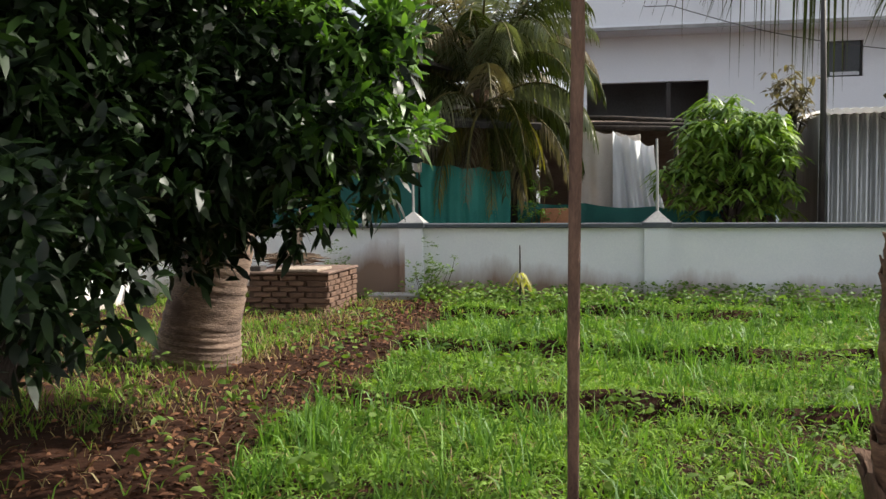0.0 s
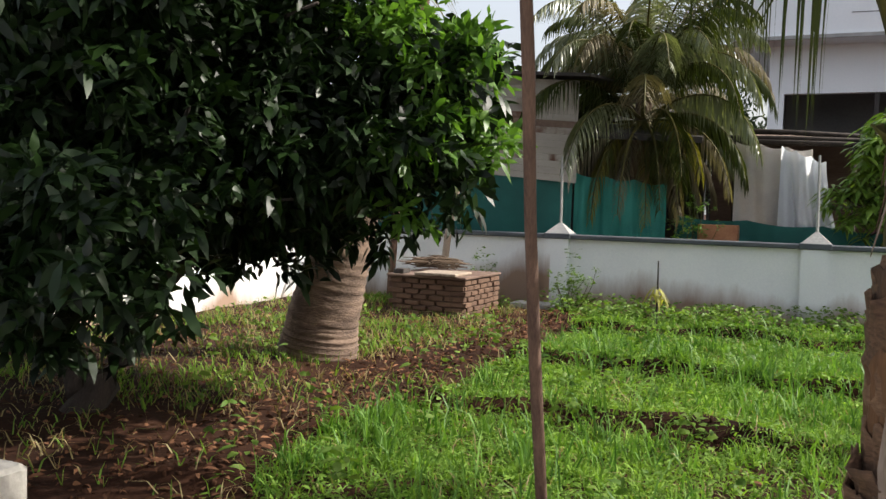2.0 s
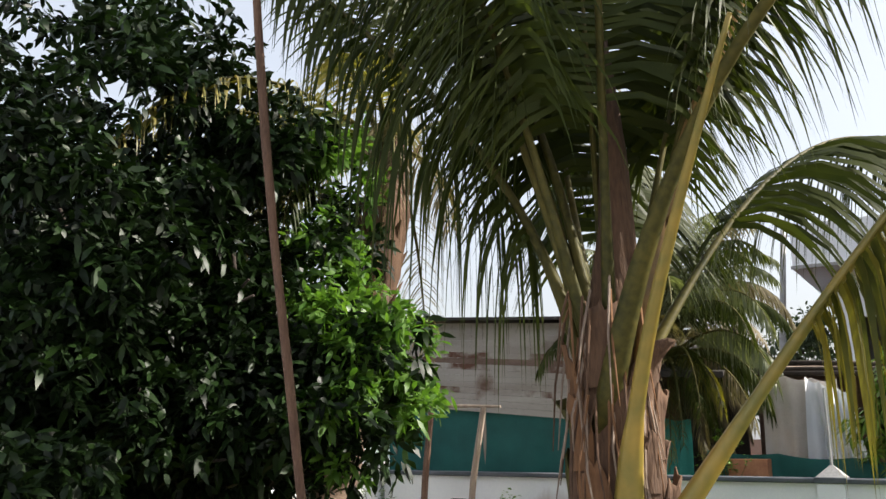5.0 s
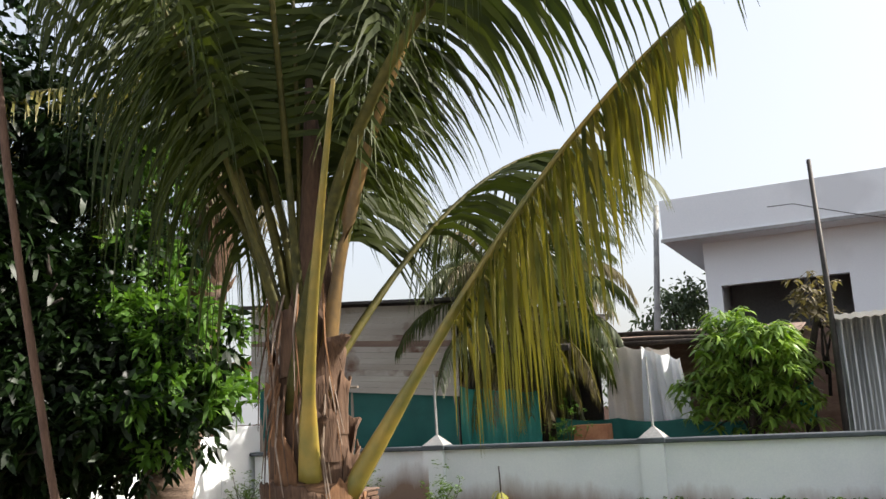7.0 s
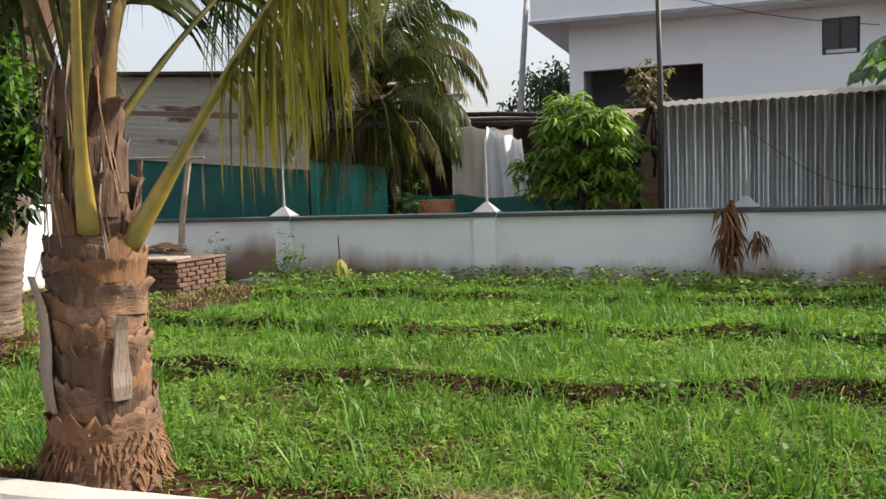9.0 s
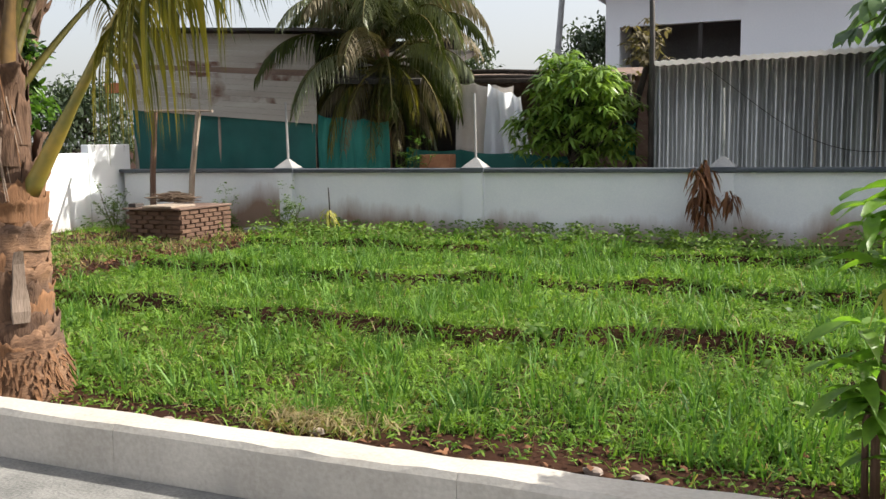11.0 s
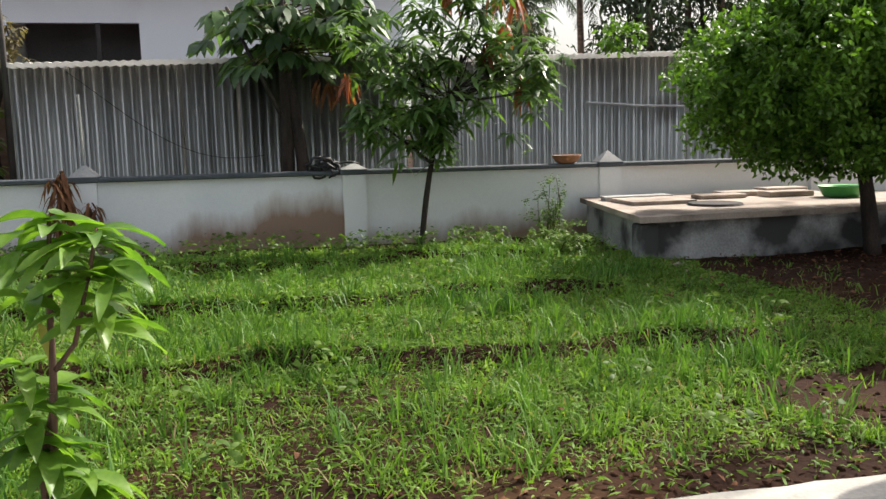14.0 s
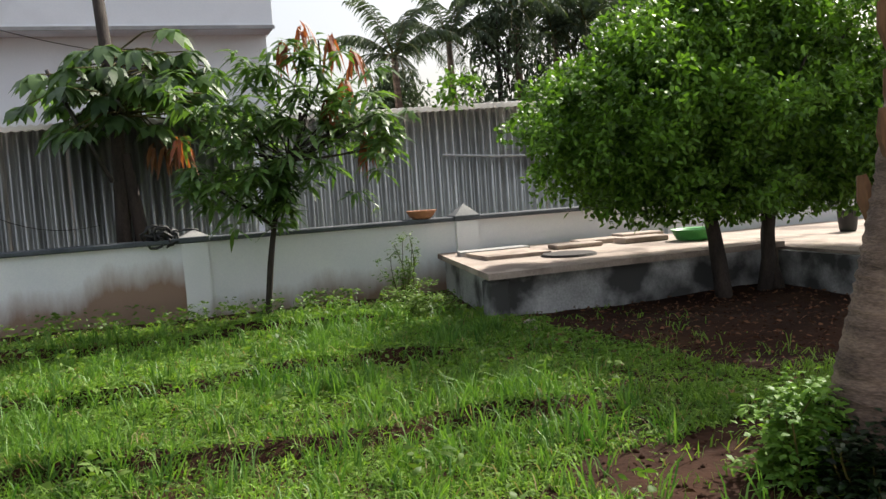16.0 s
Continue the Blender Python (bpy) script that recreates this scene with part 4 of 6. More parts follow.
def build_behind_palm():
    rnd = random.Random(23)
    palm = thing("coconut_palm", (0.6, 15.8, 0), "drooping coconut palm with drying fronds behind the boundary wall", "palm tree")
    part("trunk", Geo().tube([(0.6, 15.8, 0), (0.6, 15.8, 1.0), (0.62, 15.8, 2.0), (0.65, 15.8, 3.6)], [0.22, 0.18, 0.17, 0.12], 14, 0.06, rnd), "palm_bark", palm, smooth=True)
    # living fronds that rise and arch over
    for k in range(44):
        a = k * 2.399
        el = (1.35, 1.0, 0.6, 1.15, 0.3, 0.85)[k % 6]
        d = Vector((math.cos(a) * math.cos(el) + 0.08, math.sin(a) * math.cos(el) * 0.75 - 0.12, math.sin(el)))
        o = (0.65 + 0.08 * math.cos(a), 15.8 + 0.08 * math.sin(a), 3.0 + 0.3 * (el > 0.8))
        frond(palm, arch(o, d, rnd.uniform(2.3, 3.0), rnd.uniform(1.0, 1.7)), 0.78, rnd,
              ("palm_leaf", "palm_grey", "palm_dry", "palm_grey", "palm_leaf")[k % 5], "rachis_green", 0.16, 1.2, 68, wide=0.034)
    # old fronds that hang down along the trunk
    for k in range(30):
        a = k * 2.399 + 0.7
        el = (-0.2, -0.55, 0.1, -0.35)[k % 4]
        d = Vector((math.cos(a) * math.cos(el), math.sin(a) * math.cos(el) * 0.7 - 0.1, math.sin(el)))
        frond(palm, arch((0.65 + 0.1 * math.cos(a), 15.8 + 0.1 * math.sin(a), 2.95), d, rnd.uniform(1.6, 2.3), rnd.uniform(1.0, 1.6)), 0.62, rnd,
              ("palm_dry", "palm_grey", "palm_yellow", "palm_leaf", "palm_dry")[k % 5], "rachis_green", 0.12, 1.5, 50, wide=0.03)
    return palm


build_behind_palm()


def ring_trunk(pts, radii, rnd, sides=20, rings=44):
    """A palm trunk with raised leaf-scar rings."""
    P = [Vector(p) for p in pts]
    out, rad = [], []
    for i in range(rings * 3 + 1):
        t = i / (rings * 3) * (len(P) - 1)
        k = min(int(t), len(P) - 2)
        out.append(P[k].lerp(P[k + 1], t - k))
        r = radii[k] + (radii[k + 1] - radii[k]) * (t - k)
        rad.append(r * (1.0, 1.022, 0.985)[i % 3] * rnd.uniform(0.985, 1.015))
    return Geo().tube(out, rad, sides, 0.012, rnd)


def build_tall_palm():
    rnd = random.Random(31)
    palm = thing("coconut_palm", (-0.72, 7.9, 0), "leaning coconut palm with a thick grey ringed trunk", "palm tree")
    part("trunk", ring_trunk([(-0.76, 7.9, -0.1), (-0.70, 7.9, 0.35), (-0.52, 7.92, 1.05), (-0.26, 7.95, 2.2), (0.02, 8.0, 3.4), (0.15, 8.0, 4.6)], [0.40, 0.335, 0.285, 0.24, 0.21, 0.17], rnd), "ring_bark", palm, smooth=True)
    part("crown_base", Geo().tube([(-0.16, 7.97, 2.75), (0.0, 8.0, 3.3), (0.1, 8.0, 3.9), (0.16, 8.0, 4.7)], [0.235, 0.25, 0.24, 0.16], 18, 0.12, rnd), "old_bark", palm, "dark ragged fibre below the fronds")
    for k in range(30):
        z = 2.8 + 1.7 * k / 30
        a = k * 2.4
        x = -0.12 + 0.15 * (z - 2.8)
        o = Vector((x + 0.2 * math.cos(a), 8.0 + 0.2 * math.sin(a), z))
        part("leaf_stub", Geo().tube([o, o + Vector((0.09 * math.cos(a), 0.09 * math.sin(a), 0.14)), o + Vector((0.16 * math.cos(a), 0.16 * math.sin(a), 0.26))], [0.06, 0.04, 0.008], 6, 0.2, rnd, 0.4), "old_bark", palm)
    for k in range(24):
        a = k * 2.399 + 0.4
        el = (1.1, 0.7, 0.3, 0.9, -0.1)[k % 5]
        d = Vector((math.cos(a) * math.cos(el), math.sin(a) * math.cos(el), math.sin(el)))
        if -0.5 < math.atan2(d.y, d.x) < 1.4:
            continue
        frond(palm, arch((0.15 + 0.1 * math.cos(a), 8.0 + 0.1 * math.sin(a), 4.6), d, rnd.uniform(3.0, 3.8), rnd.uniform(0.6, 0.9)), 0.8, rnd, ("palm_leaf", "palm_leaf", "palm_yellow", "palm_leaf", "palm_dry")[k % 5], "rachis_green", 0.2, 0.7, 50)

    # old fronds that hang on the garden side
    for d, ln, m in (((0.55, -0.75, 0.25), 2.4, "palm_dry"), ((0.1, -0.9, 0.15), 2.6, "palm_leaf"), ((0.8, -0.3, -0.1), 1.6, "palm_dry"), ((-0.5, -0.8, 0.1), 2.4, "palm_leaf")):
        frond(palm, arch((0.16, 7.95, 4.55), d, ln, 1.3), 0.7, rnd, m, "rachis_green", 0.2, 1.1, 48)


build_tall_palm()


def build_right_palm():
    rnd = random.Random(37)
    palm = thing("coconut_palm", (13.62, 4.5, 0), "coconut palm with a pale grey ringed trunk beside the bare soil", "palm tree")
    part("trunk", ring_trunk([(13.62, 4.5, -0.1), (13.66, 4.48, 0.3), (13.78, 4.46, 0.9), (13.9, 4.44, 1.5), (14.2, 4.4, 3.7)], [0.36, 0.30, 0.255, 0.235, 0.18], rnd, 18, 40), "ring_bark", palm, smooth=True)
    for k in range(12):
        z = 1.25 + 1.3 * k / 12
        a = k * 2.4 + 2.2
        o = Vector((13.62 + 0.19 * z + 0.2 * math.cos(a), 4.44 + 0.2 * math.sin(a), z))
        part("leaf_stub", Geo().tube([o, o + Vector((0.05 * math.cos(a), 0.05 * math.sin(a), 0.14)), o + Vector((0.07 * math.cos(a), 0.07 * math.sin(a), 0.26))], [0.07, 0.06, 0.03], 6, 0.1, rnd, 0.5), "fibre", palm)
    for k in range(9):
        a = k * 2.399 + 1.0
        el = (1.2, 0.8, 0.5)[k % 3]
        d = Vector((math.cos(a) * math.cos(el) + 0.2, math.sin(a) * math.cos(el) * 0.7 - 0.1, math.sin(el)))
        frond(palm, arch((14.2, 4.4, 3.7), d, rnd.uniform(2.6, 3.2), rnd.uniform(0.4, 0.7)), 0.75, rnd, "palm_leaf", "rachis_green", 0.25, 0.7, 46)


build_right_palm()


# the dense dark tree on the west side
def build_dark_tree():
    rng, rnd = np.random.default_rng(5), random.Random(5)
    t = thing("fruit_tree", (-0.95, 5.15, 0), "dense dark-green broadleaf tree with low spreading branches", "tree")
    g = Geo()
    limb(g, (-0.95, 5.15, -0.1), (-0.62, 5.5, 0.75), 0.13, 0.085, rnd)
    limb(g, (-0.65, 5.45, 0.7), (-0.1, 6.0, 1.9), 0.08, 0.04, rnd)
    limb(g, (-0.93, 5.2, 0.12), (-1.5, 5.3, 0.7), 0.08, 0.06, rnd)
    limb(g, (-1.5, 5.3, 0.68), (-2.0, 5.4, 1.7), 0.06, 0.04, rnd)
    limb(g, (-0.64, 5.48, 0.68), (-1.0, 5.9, 3.0), 0.08, 0.04, rnd)
    limb(g, (-0.2, 6.1, 1.8), (0.9, 6.1, 2.3), 0.045, 0.02, rnd)
    limb(g, (-0.25, 6.0, 1.8), (0.3, 5.6, 3.1), 0.045, 0.02, rnd)
    limb(g, (-0.9, 5.2, 0.3), (-1.45, 4.95, 1.0), 0.05, 0.03, rnd)
    limb(g, (-0.9, 5.4, 1.0), (0.3, 3.95, 1.1), 0.05, 0.015, rnd)
    limb(g, (-0.95, 5.5, 1.2), (-0.2, 4.4, 3.2), 0.05, 0.015, rnd)
    for k in range(18):
        a = rnd.uniform(0, 6.28)
        b = Vector((-0.8, 5.8, rnd.uniform(1.2, 2.4)))
        limb(g, b, b + Vector((math.cos(a) * 1.6, math.sin(a) * 1.4, rnd.uniform(0.0, 1.2))), 0.035, 0.01, rnd, 5)
    part("trunk", g, "bark", t, "dark forked trunk", smooth=True)
    cs = [(-0.9, 6.0, 2.6), (0.45, 6.1, 2.05), (-0.2, 6.0, 3.5), (-1.9, 5.5, 2.2), (-1.5, 4.9, 1.25), (-2.6, 6.0, 3.0), (0.75, 6.2, 1.75), (-0.2, 5.4, 1.9), (-1.0, 5.4, 4.3), (0.25, 3.95, 1.15), (-0.35, 4.5, 2.2), (-0.2, 4.4, 3.2), (-0.75, 4.8, 1.2), (-2.1, 6.3, 1.35), (-1.9, 5.0, 0.85), (-0.2, 6.2, 1.35), (-0.95, 6.6, 1.25)]
    ss = [(1.7, 1.5, 1.4), (1.05, 1.0, 0.75), (1.2, 1.1, 1.0), (1.3, 1.2, 1.3), (0.95, 0.6, 0.75), (1.4, 1.3, 1.3), (0.75, 0.8, 0.5), (1.0, 0.8, 0.8), (1.7, 1.4, 1.1), (0.55, 0.45, 0.42), (0.9, 0.7, 0.9), (0.8, 0.7, 0.8), (0.75, 0.5, 0.5), (1.0, 0.8, 0.55), (0.8, 0.6, 0.4), (0.55, 0.45, 0.3), (0.6, 0.45, 0.3)]
    ns = [420, 250, 250, 300, 170, 240, 130, 200, 330, 90, 200, 150, 130, 140, 100, 90, 90]
    pos, way = clump_crown(rng, cs, ss, [int(2.1 * q) for q in ns], 12, 0.04, 14, 0.40)
    # the skirt of leaves hangs lower on the west than over the path
    keep = pos[:, 2] > np.where(pos[:, 0] + 0.95 * (pos[:, 1] - 5.5) < -1.15, 0.45, 0.54) + rng.normal(0, 0.07, len(pos))
    pos, way = pos[keep], way[keep]
    n = len(pos)
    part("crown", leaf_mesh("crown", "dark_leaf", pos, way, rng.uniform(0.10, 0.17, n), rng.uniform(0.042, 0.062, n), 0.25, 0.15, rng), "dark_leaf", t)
    # young shoots, coloured brighter to give the edge its sunlit look
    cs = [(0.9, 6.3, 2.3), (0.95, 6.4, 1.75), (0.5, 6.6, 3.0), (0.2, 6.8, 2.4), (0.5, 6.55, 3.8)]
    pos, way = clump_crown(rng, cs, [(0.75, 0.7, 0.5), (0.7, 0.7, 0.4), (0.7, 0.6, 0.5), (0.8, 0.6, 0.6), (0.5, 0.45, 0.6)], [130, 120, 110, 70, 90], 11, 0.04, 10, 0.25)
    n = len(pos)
    part("young_growth", leaf_mesh("young_growth", "new_leaf", pos, way, rng.uniform(0.10, 0.16, n), rng.uniform(0.038, 0.055, n), 0.2, 0.15, rng), "new_leaf", t, "young green leaves coloured bright for the sunlit edge")


build_dark_tree()


def build_lemon_tree():
    rng, rnd = np.random.default_rng(6), random.Random(6)
    t = thing("lemon_tree", (17.0, 9.9, 0), "rounded dense lemon tree with several dark stems", "tree")
    g = Geo()
    limb(g, (16.72, 9.95, -0.1), (16.45, 10.0, 1.6), 0.11, 0.07, rnd)
    limb(g, (17.55, 10.0, -0.1), (17.75, 10.1, 1.6), 0.11, 0.06, rnd)
    limb(g, (17.3, 10.0, -0.1), (17.2, 9.9, 1.7), 0.10, 0.06, rnd)
    for k in range(16):
        a = rnd.uniform(0, 6.28)
        b = Vector((rnd.choice((16.5, 17.2, 17.7)), 10.0, rnd.uniform(1.0, 1.7)))
        limb(g, b, b + Vector((math.cos(a) * 1.6, math.sin(a) * 1.2, rnd.uniform(0.1, 1.4))), 0.045, 0.012, rnd, 5)
    part("trunk", g, "bark", t, smooth=True)
    # the last three clumps, mostly out of view, are added to shade the ground
    cs = [(17.0, 10.0, 2.5), (15.7, 10.0, 2.0), (18.3, 10.0, 2.1), (16.6, 10.0, 3.0), (16.2, 9.6, 1.55), (17.8, 9.6, 1.5), (18.9, 10.2, 2.8), (18.9, 8.9, 2.0), (20.4, 9.6, 2.2), (18.6, 8.3, 4.1), (19.8, 8.7, 4.3)]
    ss = [(1.7, 1.5, 1.2), (1.3, 1.2, 0.9), (1.3, 1.2, 1.0), (1.3, 1.1, 0.75), (1.2, 0.8, 0.55), (1.2, 0.8, 0.55), (1.3, 1.2, 1.0), (1.2, 1.0, 0.8), (1.5, 1.4, 1.0), (1.4, 1.1, 0.9), (1.4, 1.1, 0.9)]
    pos, way = clump_crown(rng, cs, ss, [2400, 1800, 1500, 1500, 1000, 1000, 1000, 450, 550, 650, 600], 12, 0.05, 20, 0.40)
    edge, out = clump_crown(rng, [(16.3, 9.9, 2.6), (17.6, 9.8, 2.4), (16.9, 8.9, 1.9)], [(2.85, 1.8, 1.5), (2.4, 1.7, 1.65), (1.7, 1.0, 0.95)], [620, 420, 380], 12, 0.05, 18, 0.30)
    pos, way = np.concatenate([pos, edge]), np.concatenate([way, out])
    keep = (pos[:, 2] > 0.95) & (pos[:, 2] < 5.2)
    pos, way = pos[keep], way[keep]
    n = len(pos)
    part("crown", leaf_mesh("crown", "lemon_leaf", pos, way, rng.uniform(0.06, 0.105, n), rng.uniform(0.032, 0.052, n), 0.1, 0.12, rng), "lemon_leaf", t)


build_lemon_tree()


def rosettes(rng, tips, per, length, width, droop, outward, name, mat, parent, label=""):
    tips = np.array(tips)
    pos = np.repeat(tips, per, 0) + rng.normal(0, 0.03, (len(tips) * per, 3))
    a = rng.uniform(0, 6.28, len(pos))
    way = np.stack([np.cos(a), np.sin(a), rng.uniform(*outward, len(pos))], 1)
    n = len(pos)
    return part(name, leaf_mesh(name, mat, pos, way, rng.uniform(*length, n), rng.uniform(*width, n), droop, 0.2, rng, 0.25), mat, parent, label)


def build_bush(name, base, centre, size, n, label, seed, mat="mango_leaf", per=14, leaf=(0.14, 0.24), group=""):
    rng, rnd = np.random.default_rng(seed), random.Random(seed)
    t = thing(name, base, label, "tree", group)
    g = Geo()
    b = Vector(base)
    c = Vector(centre)
    limb(g, b - Vector((0, 0, 0.1)), c, 0.09, 0.05, rnd)
    d = rng.normal(0, 1, (n, 3))
    d /= np.linalg.norm(d, axis=1, keepdims=True)
    d[:, 2] = np.where(d[:, 2] < -0.6, -d[:, 2], d[:, 2])
    around = np.array([(math.cos(2.4 * k) * math.sqrt(1 - h * h), math.sin(2.4 * k) * math.sqrt(1 - h * h), h) for k, h in enumerate(np.linspace(-0.75, 0.95, 16))])
    heart = np.array(centre) + around * np.array(size) * rng.uniform(0.42, 0.82, (16, 1))
    tips = heart[rng.integers(0, 16, n)] + d * np.array(size) * rng.uniform(0.2, 0.46, (n, 1))
    for k in range(0, n, 7):
        limb(g, c.lerp(b, rnd.uniform(0.0, 0.5)), tips[k], 0.03, 0.008, rnd, 4)
    part("trunk", g, "bark", t, smooth=True)
    rosettes(rng, tips, per, leaf, (0.045, 0.07), 0.6, (-0.3, 0.6), "crown", mat, t)
    return t, tips, rng


build_bush("mango_bush", (4.65, 15.0, 0), (4.7, 15.0, 1.8), (1.2, 0.85, 1.2), 330, "bright green mango bush rising behind the boundary wall", 41, "bush_leaf", 13, (0.18, 0.30))
build_bush("dry_shrub", (5.75, 15.9, 0), (5.7, 15.9, 2.9), (0.55, 0.4, 0.7), 40, "straggly brownish shrub beside the corrugated shed", 43, "palm_dry", 9, (0.1, 0.2))


def build_young_mango():
    rng, rnd = np.random.default_rng(51), random.Random(51)
    t = thing("young_mango_tree", (11.7, 12.35, 0), "young mango tree with drooping leaves and red new shoots", "tree")
    g = Geo()
    limb(g, (11.6, 12.35, -0.05), (11.82, 12.3, 1.5), 0.045, 0.034, rnd, 8, 0.04)
    limb(g, (11.75, 12.3, 1.4), (12.2, 12.3, 2.6), 0.035, 0.02, rnd)
    limb(g, (11.73, 12.3, 1.2), (11.0, 12.2, 1.75), 0.025, 0.012, rnd)
    limb(g, (11.75, 12.3, 1.5), (11.5, 12.4, 2.6), 0.03, 0.015, rnd)
    limb(g, (12.0, 12.3, 2.1), (13.0, 12.2, 2.5), 0.025, 0.012, rnd)
    limb(g, (12.2, 12.3, 2.5), (12.5, 12.3, 3.5), 0.02, 0.01, rnd)
    cs = [((11.75, 12.3, 2.1), (0.7, 0.5, 0.6), 66), ((12.5, 12.3, 2.5), (0.75, 0.5, 0.55), 66), ((11.2, 12.2, 1.75), (0.55, 0.4, 0.25), 26), ((11.8, 12.2, 1.55), (0.35, 0.3, 0.4), 36), ((12.4, 12.3, 3.2), (0.5, 0.4, 0.4), 26), ((13.2, 12.3, 2.3), (0.4, 0.35, 0.3), 24), ((11.4, 12.4, 2.7), (0.6, 0.4, 0.4), 38)]
    tips = np.concatenate([np.array(c) + rng.normal(0, 0.55, (int(0.72 * n), 3)) * np.array(s) for c, s, n in cs])
    for k in range(0, len(tips), 6):
        limb(g, (12.0, 12.3, 2.0), tips[k], 0.014, 0.005, rnd, 4)
    part("trunk", g, "bark", t, smooth=True)
    rosettes(rng, tips, 13, (0.2, 0.34), (0.048, 0.075), 0.45, (-0.5, 0.6), "crown", "mango_leaf", t)
    red = [(12.66, 12.3, 3.55), (12.92, 12.3, 3.37), (12.78, 12.3, 2.98), (12.04, 12.3, 3.49), (13.04, 12.3, 2.28), (10.74, 12.8, 2.39), (12.56, 12.3, 2.74), (12.3, 12.3, 3.7)]
    for tip in red:
        rosettes(rng, [tip], 12, (0.14, 0.24), (0.045, 0.065), 1.7, (-1.4, -0.2), "red_shoot", "red_leaf", t, "hanging reddish new leaves")


build_young_mango()


def build_papaya():
    rng, rnd = np.random.default_rng(61), random.Random(61)
    t = thing("papaya_tree", (10.0, 14.3, 0), "papaya tree with a thick twin trunk and lobed leaves", "tree")
    g = Geo()
    g.tube([(9.92, 14.35, 0), (9.93, 14.33, 1.2), (9.97, 14.3, 2.8), (9.87, 14.3, 4.6)], [0.11, 0.105, 0.095, 0.08], 14, 0.05, rnd)
    g.tube([(10.2, 14.35, 0), (10.16, 14.32, 1.2), (10.03, 14.3, 2.3)], [0.11, 0.10, 0.08], 12, 0.05, rnd)
    part("trunk", g, "bark", t, smooth=True)
    for k in range(84):
        a = k * 2.399
        r = rnd.uniform(0.3, 1.45)
        o = Vector((10.1, 14.3, rnd.uniform(2.8, 3.75)))
        e = o + Vector((math.cos(a) * r + 0.1, math.sin(a) * r * 0.8, rnd.uniform(-0.55, 0.35) * r * 0.7))
        stalk = part("leaf_stalk", Geo().tube([o, o.lerp(e, 0.5) + Vector((0, 0, 0.1)), e], [0.014, 0.012, 0.009], 5), "rachis_green", t)
        turn = [a + (q - 4) * 0.48 for q in range(9)]
        way = np.array([(math.cos(q), math.sin(q), -0.35 + rnd.uniform(-0.2, 0.15)) for q in turn])
        ln = np.array([rnd.uniform(0.32, 0.46) * (1 - 0.07 * abs(q - 4)) for q in range(9)])
        part("leaf", leaf_mesh("leaf", "papaya_leaf", np.array([tuple(e)] * 9), way, ln, rng.uniform(0.14, 0.21, 9), 0.4, 0.15, rng, 0.2), "papaya_leaf", stalk)
    for tip in ((10.6, 14.1, 2.35), (10.8, 14.1, 2.3), (10.45, 14.1, 2.4)):
        rosettes(rng, [tip], 6, (0.16, 0.24), (0.07, 0.11), 1.4, (-1.2, -0.2), "dead_leaf", "dead_leaf", t, "withered brown leaf")


build_papaya()
stick("leaning_pole", [(9.85, 14.0, 1.9), (9.5, 14.05, 2.65), (9.15, 14.1, 3.45)], [0.03, 0.03, 0.028], "iron", "dark stick leaning against the papaya", "stick")


